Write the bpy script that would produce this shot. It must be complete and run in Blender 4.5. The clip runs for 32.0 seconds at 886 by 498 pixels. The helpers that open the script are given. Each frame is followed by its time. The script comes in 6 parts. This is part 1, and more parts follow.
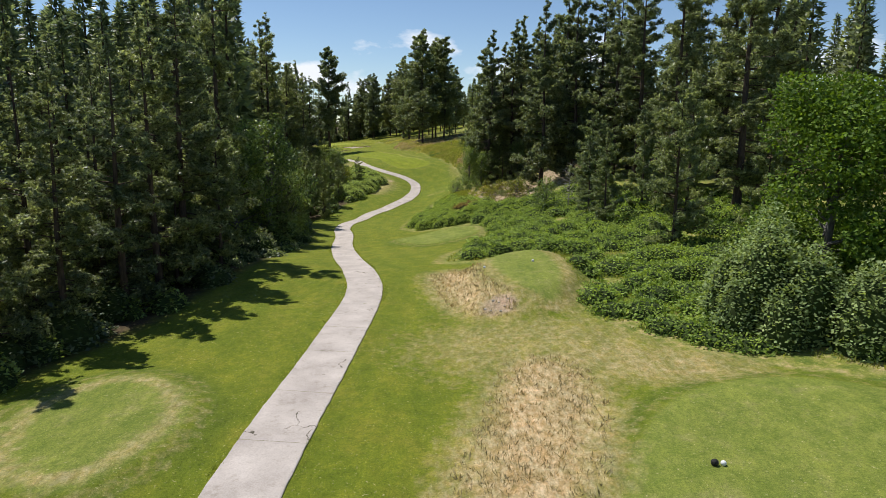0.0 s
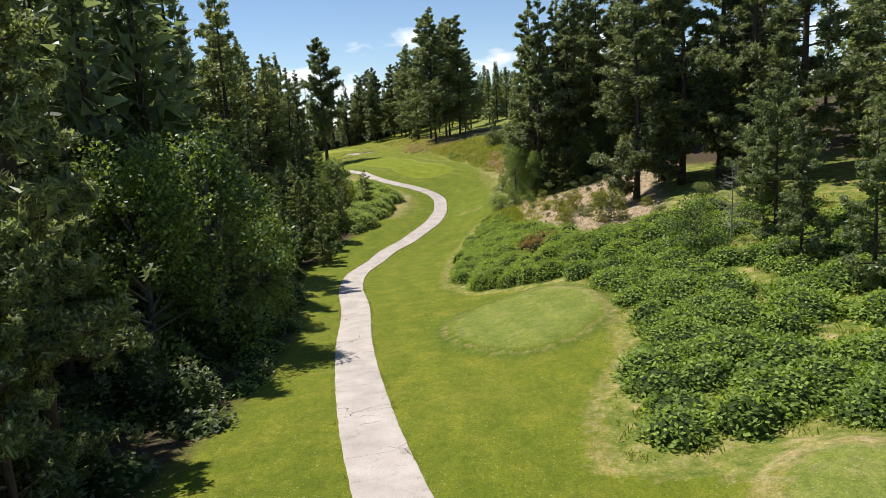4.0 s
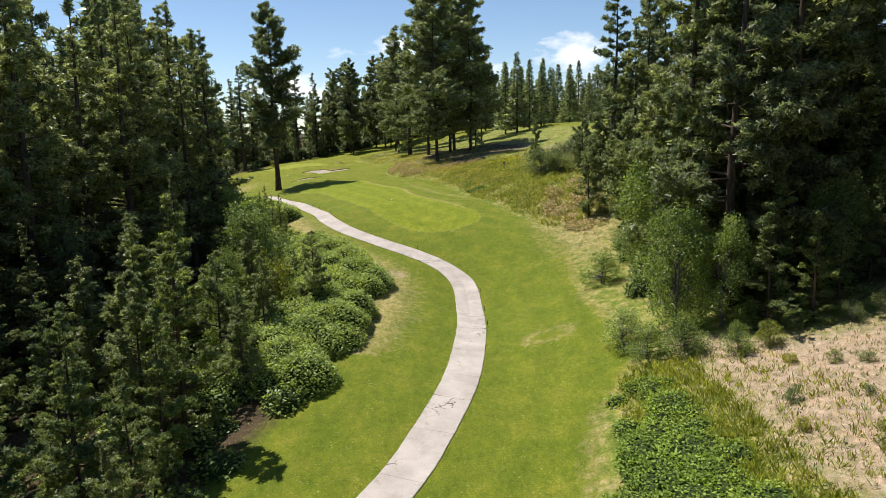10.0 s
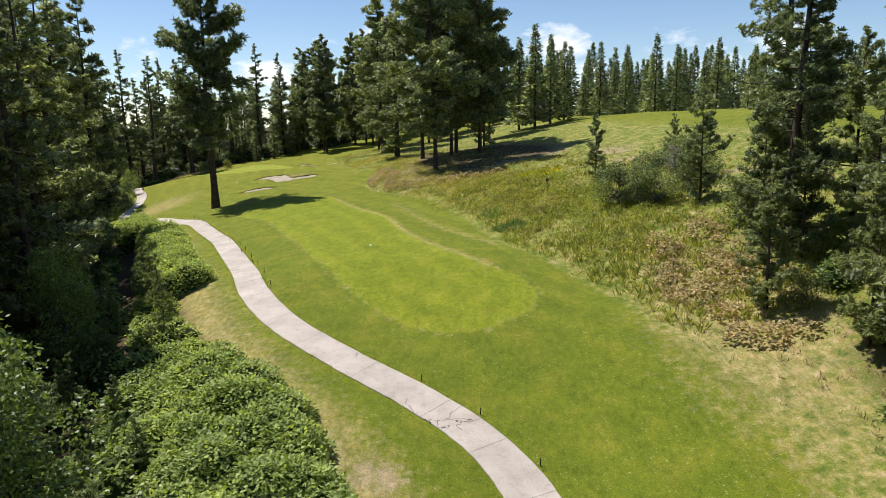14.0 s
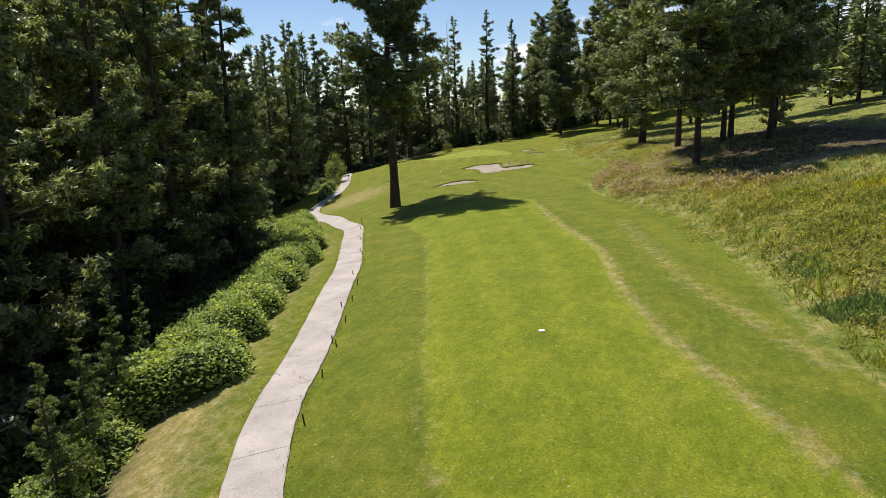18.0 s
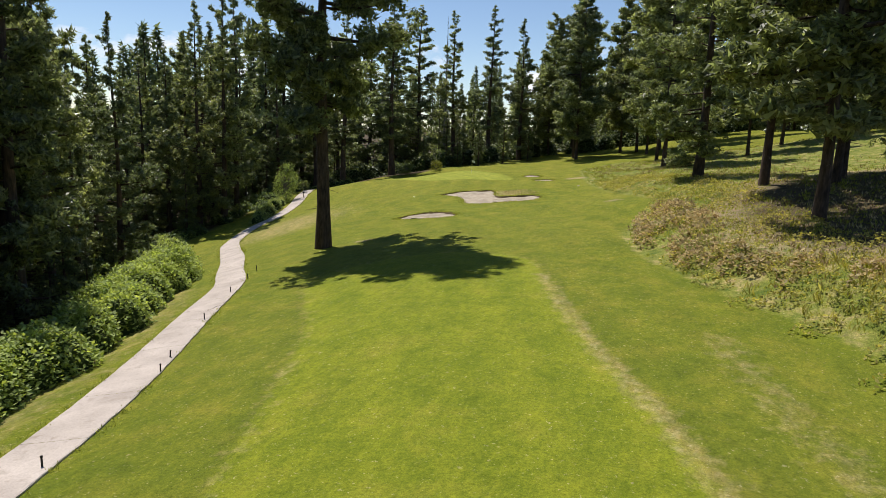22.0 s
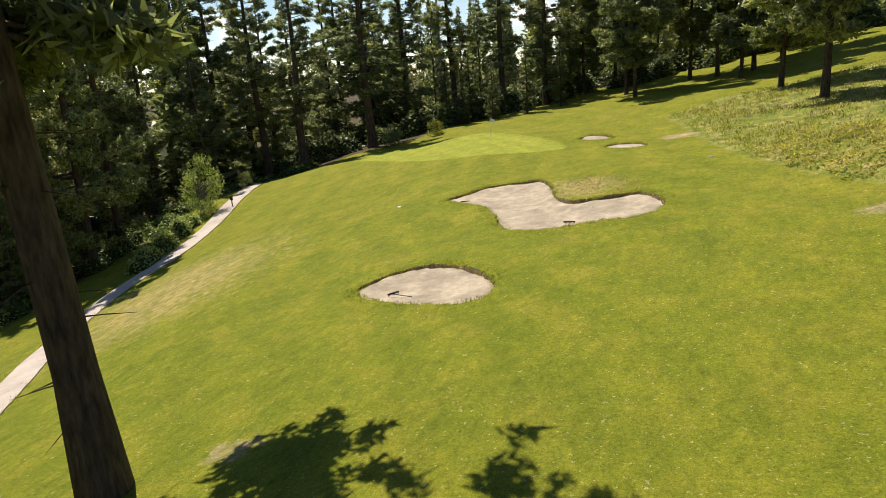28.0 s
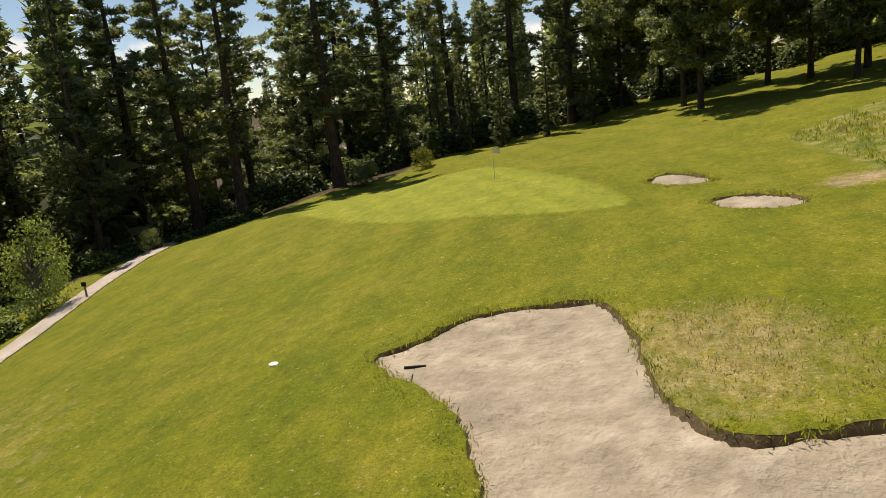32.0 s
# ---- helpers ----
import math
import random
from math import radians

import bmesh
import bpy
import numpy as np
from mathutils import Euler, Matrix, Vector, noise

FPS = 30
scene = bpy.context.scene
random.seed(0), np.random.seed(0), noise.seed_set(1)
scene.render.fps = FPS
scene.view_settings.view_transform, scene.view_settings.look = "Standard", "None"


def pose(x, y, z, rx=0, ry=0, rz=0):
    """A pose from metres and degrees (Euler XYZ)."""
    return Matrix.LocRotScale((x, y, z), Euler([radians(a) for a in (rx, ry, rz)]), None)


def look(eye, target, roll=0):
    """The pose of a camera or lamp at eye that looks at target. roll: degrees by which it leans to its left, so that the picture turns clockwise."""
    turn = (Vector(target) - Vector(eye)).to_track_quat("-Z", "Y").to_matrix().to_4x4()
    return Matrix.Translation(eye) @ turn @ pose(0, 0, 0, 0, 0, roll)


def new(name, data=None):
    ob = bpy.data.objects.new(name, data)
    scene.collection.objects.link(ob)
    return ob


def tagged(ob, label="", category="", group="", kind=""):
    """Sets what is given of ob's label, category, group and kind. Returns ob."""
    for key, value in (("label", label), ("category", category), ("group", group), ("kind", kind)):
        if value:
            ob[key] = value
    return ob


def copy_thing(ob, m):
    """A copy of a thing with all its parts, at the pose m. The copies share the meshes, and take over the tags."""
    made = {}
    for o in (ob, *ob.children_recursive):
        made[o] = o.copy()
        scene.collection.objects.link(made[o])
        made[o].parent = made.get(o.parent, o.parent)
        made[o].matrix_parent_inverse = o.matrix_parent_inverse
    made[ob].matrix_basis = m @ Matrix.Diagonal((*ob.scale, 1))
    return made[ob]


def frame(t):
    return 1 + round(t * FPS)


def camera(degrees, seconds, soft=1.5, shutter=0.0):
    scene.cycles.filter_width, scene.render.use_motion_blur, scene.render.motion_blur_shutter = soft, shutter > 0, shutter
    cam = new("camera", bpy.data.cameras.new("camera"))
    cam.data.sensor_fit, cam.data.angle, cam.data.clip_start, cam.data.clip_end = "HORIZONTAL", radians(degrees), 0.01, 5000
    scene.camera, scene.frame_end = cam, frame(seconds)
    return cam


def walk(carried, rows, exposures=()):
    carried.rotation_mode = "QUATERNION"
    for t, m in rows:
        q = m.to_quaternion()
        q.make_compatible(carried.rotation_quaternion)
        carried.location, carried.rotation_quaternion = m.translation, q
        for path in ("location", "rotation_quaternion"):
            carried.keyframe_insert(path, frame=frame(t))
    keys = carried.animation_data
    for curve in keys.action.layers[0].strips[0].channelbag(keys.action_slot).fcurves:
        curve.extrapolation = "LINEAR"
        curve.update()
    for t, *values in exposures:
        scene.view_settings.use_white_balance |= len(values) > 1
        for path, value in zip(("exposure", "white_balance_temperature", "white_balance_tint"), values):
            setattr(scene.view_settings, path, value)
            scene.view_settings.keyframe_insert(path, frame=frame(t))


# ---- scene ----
cam = camera(67.3, 32.0, 0.7)
# seconds, place, pitch, roll, yaw
PATH = [
    (0.0, 1.15, -0.91, 15.82, -10.72, -0.98, 2.11),
    (0.5, -0.02, 4.57, 15.64, -10.45, 0.92, 2.32),
    (1.0, -1.14, 10.11, 15.50, -9.61, 0.73, 2.76),
    (1.5, -2.14, 15.57, 15.43, -10.31, 4.37, 3.62),
    (2.0, -3.17, 20.66, 15.34, -9.18, 2.03, 3.40),
    (2.5, -4.10, 25.58, 15.32, -6.53, 0.60, 3.07),
    (4.5, -7.28, 47.42, 15.89, -11.89, 3.84, 2.71),
    (5.0, -7.55, 53.27, 15.94, -10.21, -0.15, 2.75),
    (5.5, -7.82, 59.42, 15.91, -10.29, -1.35, 2.48),
    (6.0, -8.21, 65.64, 15.84, -10.29, -2.53, 2.45),
    (6.5, -8.75, 71.75, 15.76, -10.63, -1.38, 2.28),
    (7.0, -9.33, 77.69, 15.72, -11.47, -1.58, 2.55),
    (7.5, -9.92, 83.51, 15.73, -11.10, -3.32, 2.32),
    (8.0, -10.54, 89.36, 15.71, -10.04, -4.50, 1.96),
    (8.5, -11.62, 95.64, 15.65, -9.18, -5.38, 1.13),
    (9.0, -12.82, 101.94, 15.62, -9.85, -3.43, 1.45),
    (9.5, -14.02, 108.09, 15.68, -10.12, -1.82, 1.14),
    (10.0, -15.11, 113.94, 15.79, -10.39, 1.41, 0.74),
    (10.5, -16.06, 119.48, 15.95, -10.48, 0.64, 0.62),
    (11.0, -16.81, 124.90, 16.12, -11.22, -0.80, 0.30),
    (11.5, -17.20, 130.17, 16.29, -11.36, -0.52, 0.13),
    (12.0, -17.39, 135.65, 16.42, -11.38, -0.44, 0.33),
    (12.5, -17.52, 141.25, 16.50, -12.18, -0.09, -0.17),
    (13.0, -17.94, 147.23, 16.52, -12.39, 0.57, -0.24),
    (13.5, -18.44, 153.05, 16.52, -11.71, 1.09, -0.75),
    (15.5, -17.99, 171.64, 16.04, -10.83, -1.48, 3.81),
    (16.0, -17.86, 175.86, 15.94, -12.78, -1.13, 10.65),
    (16.5, -18.05, 179.99, 15.76, -13.28, 3.84, 10.43),
    (17.0, -18.19, 184.04, 15.55, -12.17, 6.25, 10.21),
    (17.5, -18.16, 187.90, 15.39, -10.29, 4.03, 14.12),
    (18.0, -18.07, 191.67, 15.30, -12.27, 1.87, 20.97),
    (18.5, -18.05, 195.51, 15.15, -13.04, -4.85, 20.49),
    (19.0, -18.43, 199.33, 14.90, -15.16, -4.48, 19.80),
    (19.5, -19.25, 203.32, 14.59, -13.02, -3.02, 20.43),
    (20.0, -20.33, 207.22, 14.18, -12.17, 3.10, 20.46),
    (20.5, -21.56, 211.43, 13.80, -12.48, 5.01, 20.38),
    (21.0, -22.58, 215.62, 13.43, -9.96, -3.05, 20.14),
    (21.5, -23.81, 219.58, 13.18, -9.83, -3.20, 19.72),
    (22.0, -25.17, 223.32, 12.96, -10.58, -2.00, 21.25),
    (22.5, -26.63, 226.76, 12.75, -12.41, -3.92, 21.41),
    (23.0, -28.18, 230.28, 12.56, -12.28, -2.97, 21.64),
    (23.5, -29.75, 233.81, 12.42, -9.92, -2.59, 22.32),
    (24.0, -31.16, 237.13, 12.45, -10.10, -2.82, 23.48),
    (24.5, -32.76, 240.37, 12.55, -13.27, 3.11, 22.19),
    (25.0, -33.94, 243.63, 12.59, -14.19, 7.30, 22.38),
    (25.5, -35.22, 246.87, 12.60, -11.32, 0.60, 21.49),
    (27.5, -39.55, 259.37, 12.76, -14.94, 3.14, 22.39),
    (28.0, -40.76, 262.65, 12.76, -15.17, 4.28, 22.33),
    (28.5, -42.04, 266.54, 12.59, -12.34, 1.11, 21.79),
    (29.0, -43.17, 270.58, 12.31, -11.51, 3.19, 21.81),
    (29.5, -44.18, 274.48, 11.97, -11.27, 4.23, 21.88),
    (30.0, -45.17, 278.08, 11.59, -10.24, 2.38, 21.66),
    (30.5, -46.27, 281.33, 11.26, -9.78, 1.96, 22.09),
    (31.0, -47.28, 284.35, 11.06, -9.44, 0.21, 21.69),
    (31.5, -47.96, 287.19, 11.05, -10.62, 0.98, 22.28),
    (32.0, -48.32, 289.90, 11.16, -13.31, 5.83, 23.86),
]

walk(cam, [(t, pose(x, y, z, 90 + p, 0, w) @ pose(0, 0, 0, 0, 0, -r)) for t, x, y, z, p, r, w in PATH],
    [(0, 0.06, 6280, 10), (2.5, 0.14, 6280, 10), (5, 0.32, 6420, 10), (13, 0.34, 6420, 10), (16, 0.18, 6330, 13), (20, 0.14, 6400, 13), (25, 0.2, 6750, 12), (28, 0.40, 7150, 12), (29, 0.24, 7300, 13), (30, 0.22, 7500, 13), (32, 0.08, 7550, 13)])

# ---- light ----
SUN_EL, SUN_DIR = 62.0, Vector((-0.829, 0.559, 0.0))
scene.view_settings.exposure = 0.2
world = bpy.data.worlds.new("sky")
scene.world = world
world.use_nodes = True
wn, wl = world.node_tree.nodes, world.node_tree.links
wn.clear()
w_out = wn.new("ShaderNodeOutputWorld")
w_bg = wn.new("ShaderNodeBackground")
w_sky = wn.new("ShaderNodeTexSky")
w_sky.sky_type = "NISHITA"
w_sky.sun_disc = False
w_sky.sun_elevation = radians(SUN_EL)
w_sky.sun_rotation = math.atan2(SUN_DIR.x, SUN_DIR.y)
w_sky.altitude, w_sky.air_density, w_sky.dust_density, w_sky.ozone_density = 700, 0.9, 0.05, 2.5
w_bg.inputs["Strength"].default_value = 0.10
w_co = wn.new("ShaderNodeTexCoord")
w_map = wn.new("ShaderNodeMapping")
w_map.inputs["Scale"].default_value = (7.0, 7.0, 15.0)
w_noise = wn.new("ShaderNodeTexNoise")
w_noise.inputs["Scale"].default_value, w_noise.inputs["Detail"].default_value, w_noise.inputs["Roughness"].default_value = 1.0, 7.0, 0.56
w_sep = wn.new("ShaderNodeSeparateXYZ")
w_band = wn.new("ShaderNodeValToRGB")
w_band.color_ramp.elements[0].position, w_band.color_ramp.elements[0].color = 0.0, (0.62, 0.62, 0.62, 1)
w_band.color_ramp.elements[1].position, w_band.color_ramp.elements[1].color = 0.30, (0, 0, 0, 1)
for pos, val in ((0.06, 1.0), (0.10, 0.95), (0.17, 0.62)):
    e = w_band.color_ramp.elements.new(pos)
    e.color = (val, val, val, 1)
w_mul = wn.new("ShaderNodeMath")
w_mul.operation = "MULTIPLY"
w_ramp = wn.new("ShaderNodeValToRGB")
w_ramp.color_ramp.elements[0].position, w_ramp.color_ramp.elements[1].position = 0.50, 0.60
w_mix = wn.new("ShaderNodeMixRGB")
w_mix.inputs[2].default_value = (9.0, 9.2, 9.6, 1)
wl.new(w_co.outputs["Generated"], w_map.inputs["Vector"])
wl.new(w_map.outputs["Vector"], w_noise.inputs["Vector"])
wl.new(w_co.outputs["Generated"], w_sep.inputs[0])
wl.new(w_sep.outputs["Z"], w_band.inputs[0])
wl.new(w_noise.outputs["Fac"], w_mul.inputs[0])
wl.new(w_band.outputs["Color"], w_mul.inputs[1])
wl.new(w_mul.outputs[0], w_ramp.inputs[0])
wl.new(w_ramp.outputs["Color"], w_mix.inputs[0])
wl.new(w_sky.outputs["Color"], w_mix.inputs[1])
wl.new(w_mix.outputs["Color"], w_bg.inputs["Color"])
wl.new(w_bg.outputs[0], w_out.inputs[0])
sun_data = bpy.data.lights.new("sun", "SUN")
sun_data.energy, sun_data.angle, sun_data.color = 4.6, radians(0.5), (1.0, 0.95, 0.87)
sun = new("sun", sun_data)
sun.matrix_basis = look((0, 0, 200), Vector((0, 0, 200)) - SUN_DIR * math.cos(radians(SUN_EL)) - Vector((0, 0, math.sin(radians(SUN_EL)))))


# ---- materials ----
def base_mat(name, rough=0.8, spec=0.3):
    m = bpy.data.materials.new(name)
    m.use_nodes = True
    b = m.node_tree.nodes["Principled BSDF"]
    b.inputs["Roughness"].default_value = rough
    b.inputs["Specular IOR Level"].default_value = spec
    return m, m.node_tree.nodes, m.node_tree.links, b


def noise_node(n, l, scale, detail=4.0, rough=0.55, stretch=None):
    geo = n.new("ShaderNodeNewGeometry")
    t = n.new("ShaderNodeTexNoise")
    t.inputs["Scale"].default_value, t.inputs["Detail"].default_value, t.inputs["Roughness"].default_value = scale, detail, rough
    if stretch:
        mp = n.new("ShaderNodeMapping")
        mp.inputs["Scale"].default_value = stretch
        l.new(geo.outputs["Position"], mp.inputs["Vector"])
        l.new(mp.outputs["Vector"], t.inputs["Vector"])
    else:
        l.new(geo.outputs["Position"], t.inputs["Vector"])
    return t.outputs["Fac"]


def ramp_node(n, l, fac, stops):
    r = n.new("ShaderNodeValToRGB")
    r.color_ramp.elements[0].position, r.color_ramp.elements[0].color = stops[0][0], (*stops[0][1], 1)
    r.color_ramp.elements[1].position, r.color_ramp.elements[1].color = stops[-1][0], (*stops[-1][1], 1)
    for p, c in stops[1:-1]:
        e = r.color_ramp.elements.new(p)
        e.color = (*c, 1)
    l.new(fac, r.inputs[0])
    return r.outputs["Color"]


def mix_node(n, l, fac, a, b, mode="MIX"):
    m = n.new("ShaderNodeMixRGB")
    m.blend_type = mode
    for sock, v in ((m.inputs[0], fac), (m.inputs[1], a), (m.inputs[2], b)):
        if isinstance(v, (int, float)):
            sock.default_value = v
        elif isinstance(v, tuple):
            sock.default_value = (*v, 1)
        else:
            l.new(v, sock)
    return m.outputs[0]


def math_node(n, l, op, a, b=0.0, c=None):
    m = n.new("ShaderNodeMath")
    m.operation = op
    for i, v in enumerate((a, b, c)):
        if v is None:
            continue
        if isinstance(v, (int, float)):
            m.inputs[i].default_value = v
        else:
            l.new(v, m.inputs[i])
    return m.outputs[0]


def bump(n, l, b, h, strength=0.5, dist=0.05):
    k = n.new("ShaderNodeBump")
    k.inputs["Strength"].default_value, k.inputs["Distance"].default_value = strength, dist
    l.new(h, k.inputs["Height"])
    l.new(k.outputs[0], b.inputs["Normal"])


def speckled(name, stops, scale, rough=0.85, bump_scale=None, bump_dist=0.02, big=None, stretch=None, spec=0.25):
    m, n, l, b = base_mat(name, rough, spec)
    col = ramp_node(n, l, noise_node(n, l, scale, 6, 0.62, stretch), stops)
    if big:
        f = noise_node(n, l, big, 3)
        col = mix_node(n, l, 1.0, col, ramp_node(n, l, f, [(0.3, (0.72, 0.72, 0.72)), (0.7, (1.12, 1.12, 1.12))]), "MULTIPLY")
    l.new(col, b.inputs["Base Color"])
    if bump_scale:
        bump(n, l, b, noise_node(n, l, bump_scale, 4, 0.6, stretch), 0.8, bump_dist)
    return m


def leaf_mat(name, dark, light, trans=0.25, rough=0.6, spec=0.3, by_object=0.35, glow=(1.3, 1.25, 0.5)):
    """Leaf or needle: colour differs from leaf to leaf and from plant to plant; some light passes through."""
    m, n, l, b = base_mat(name, rough, spec)
    geo = n.new("ShaderNodeNewGeometry")
    info = n.new("ShaderNodeObjectInfo")
    col = ramp_node(n, l, geo.outputs["Random Per Island"], [(0.0, dark), (0.75, light), (1.0, tuple(min(1, c * 1.35) for c in light))])
    tone = ramp_node(n, l, info.outputs["Random"], [(0.0, (1 - by_object, 1 - by_object * 0.8, 1 - by_object * 0.6)), (1.0, (1 + by_object * 0.6, 1 + by_object * 0.5, 1.0))])
    col = mix_node(n, l, 1.0, col, tone, "MULTIPLY")
    big = ramp_node(n, l, noise_node(n, l, 0.35, 3), [(0.3, (0.75, 0.8, 0.8)), (0.7, (1.15, 1.12, 1.0))])
    col = mix_node(n, l, 1.0, col, big, "MULTIPLY")
    l.new(col, b.inputs["Base Color"])
    tr = n.new("ShaderNodeBsdfTranslucent")
    l.new(mix_node(n, l, 1.0, col, glow, "MULTIPLY"), tr.inputs["Color"])
    ms = n.new("ShaderNodeMixShader")
    ms.inputs[0].default_value = trans
    out = n["Material Output"]
    l.new(b.outputs[0], ms.inputs[1])
    l.new(tr.outputs[0], ms.inputs[2])
    l.new(ms.outputs[0], out.inputs["Surface"])
    return m


def ground_material():
    m, n, l, b = base_mat("turf_and_soil", 0.9, 0.15)
    za, zb, zc = (n.new("ShaderNodeAttribute") for _ in range(3))
    za.attribute_name, zb.attribute_name, zc.attribute_name = "zone_a", "zone_b", "zone_c"
    sa, sb = n.new("ShaderNodeSeparateColor"), n.new("ShaderNodeSeparateColor")
    l.new(za.outputs["Color"], sa.inputs[0])
    l.new(zb.outputs["Color"], sb.inputs[0])
    rag = noise_node(n, l, 1.6, 5, 0.65)
    fine = noise_node(n, l, 9.0, 6, 0.7)
    mid = noise_node(n, l, 0.45, 5, 0.6)
    wide = noise_node(n, l, 0.09, 4, 0.6)

    def edge(mask, width=0.12, wobble=0.5, src=rag):
        v = math_node(n, l, "ADD", mask, math_node(n, l, "MULTIPLY", math_node(n, l, "SUBTRACT", src, 0.5), wobble))
        mr = n.new("ShaderNodeMapRange")
        mr.inputs[1].default_value, mr.inputs[2].default_value = 0.5 - width, 0.5 + width
        l.new(v, mr.inputs[0])
        return mr.outputs[0]

    grain = ramp_node(n, l, fine, [(0.28, (0.62, 0.64, 0.55)), (0.5, (1, 1, 1)), (0.75, (1.35, 1.3, 1.25))])
    rough_c = ramp_node(n, l, mid, [(0.25, (0.125, 0.16, 0.012)), (0.5, (0.175, 0.195, 0.015)), (0.66, (0.215, 0.213, 0.022)), (0.82, (0.25, 0.23, 0.05))])
    rough_c = mix_node(n, l, ramp_node(n, l, wide, [(0.42, (0, 0, 0)), (0.66, (0.45, 0.45, 0.45))]), rough_c, (0.225, 0.22, 0.03))
    lush_c = ramp_node(n, l, mid, [(0.25, (0.10, 0.145, 0.010)), (0.5, (0.135, 0.172, 0.013)), (0.7, (0.178, 0.194, 0.02)), (0.85, (0.25, 0.23, 0.05))])
    rough_c = mix_node(n, l, zb.outputs["Alpha"], rough_c, lush_c)
    fair_c = ramp_node(n, l, mid, [(0.3, (0.160, 0.205, 0.012)), (0.55, (0.192, 0.230, 0.015)), (0.75, (0.230, 0.243, 0.025))])
    green_c = ramp_node(n, l, mid, [(0.3, (0.225, 0.268, 0.028)), (0.7, (0.285, 0.31, 0.045))])
    tee_c = ramp_node(n, l, noise_node(n, l, 0.7, 5, 0.65), [(0.3, (0.15, 0.196, 0.030)), (0.55, (0.19, 0.226, 0.042)), (0.78, (0.26, 0.25, 0.09))])
    straw_c = ramp_node(n, l, noise_node(n, l, 3.5, 6, 0.7, (1, 0.45, 1)), [(0.25, (0.20, 0.17, 0.05)), (0.42, (0.38, 0.27, 0.12)), (0.58, (0.52, 0.41, 0.23)), (0.78, (0.64, 0.54, 0.36))])
    dirt_c = ramp_node(n, l, noise_node(n, l, 2.2, 6, 0.7), [(0.3, (0.28, 0.205, 0.125)), (0.55, (0.43, 0.33, 0.225)), (0.75, (0.52, 0.43, 0.32))])
    # woodland floor; also laid over grass and soil as painted tree shade
    floor_shade_c = ramp_node(n, l, noise_node(n, l, 1.7, 6, 0.7), [(0.3, (0.045, 0.035, 0.02)), (0.6, (0.09, 0.065, 0.035)), (0.8, (0.08, 0.09, 0.03))])
    wild_c = ramp_node(n, l, noise_node(n, l, 0.8, 6, 0.7), [(0.30, (0.075, 0.125, 0.02)), (0.44, (0.15, 0.185, 0.03)), (0.53, (0.22, 0.235, 0.05)), (0.62, (0.33, 0.29, 0.11)), (0.75, (0.46, 0.37, 0.21))])
    col = mix_node(n, l, edge(sb.outputs["Blue"], 0.16, 0.6), rough_c, wild_c)
    col = mix_node(n, l, edge(sa.outputs["Red"], 0.10, 0.16), col, fair_c)
    col = mix_node(n, l, edge(sa.outputs["Green"], 0.16, 0.3), col, tee_c)
    col = mix_node(n, l, edge(za.outputs["Alpha"], 0.10, 0.14), col, green_c)
    sc = n.new("ShaderNodeSeparateColor")
    l.new(zc.outputs["Color"], sc.inputs[0])
    col = mix_node(n, l, math_node(n, l, "MULTIPLY", sc.outputs["Green"], 0.95), col, (0.10, 0.14, 0.013))
    col = mix_node(n, l, edge(sa.outputs["Blue"], 0.36, 1.0), col, straw_c)
    col = mix_node(n, l, edge(sb.outputs["Red"], 0.2, 0.9), col, dirt_c)
    col = mix_node(n, l, edge(sb.outputs["Green"], 0.2, 0.5), col, floor_shade_c)
    blade = ramp_node(n, l, noise_node(n, l, 26.0, 4, 0.75), [(0.3, (0.58, 0.60, 0.52)), (0.5, (1, 1, 1)), (0.72, (1.42, 1.36, 1.28))])
    streak = ramp_node(n, l, noise_node(n, l, 0.9, 5, 0.7, (1.0, 0.35, 1.0)), [(0.28, (0.84, 0.87, 0.82)), (0.5, (1, 1, 1)), (0.72, (1.16, 1.12, 1.08))])
    tussock = ramp_node(n, l, noise_node(n, l, 2.6, 6, 0.72, (1.0, 0.6, 1.0)), [(0.28, (0.70, 0.76, 0.66)), (0.5, (1, 1, 1)), (0.70, (1.26, 1.18, 1.16))])
    clover = ramp_node(n, l, noise_node(n, l, 6.5, 3, 0.6), [(0.64, (0, 0, 0)), (0.70, (0.6, 0.6, 0.6))])
    col = mix_node(n, l, clover, col, (0.42, 0.39, 0.20))
    col = mix_node(n, l, 1.0, col, (1.015, 1.0, 1.05), "MULTIPLY")
    mown = ramp_node(n, l, sc.outputs["Red"], [(0.0, (0.93, 0.95, 0.92)), (1.0, (1.07, 1.05, 1.06))])
    for extra in (grain, blade, streak, tussock, mown):
        col = mix_node(n, l, 1.0, col, extra, "MULTIPLY")
    l.new(col, b.inputs["Base Color"])
    bump(n, l, b, math_node(n, l, "ADD", fine, math_node(n, l, "MULTIPLY", rag, 1.5)), 0.7, 0.10)
    return m


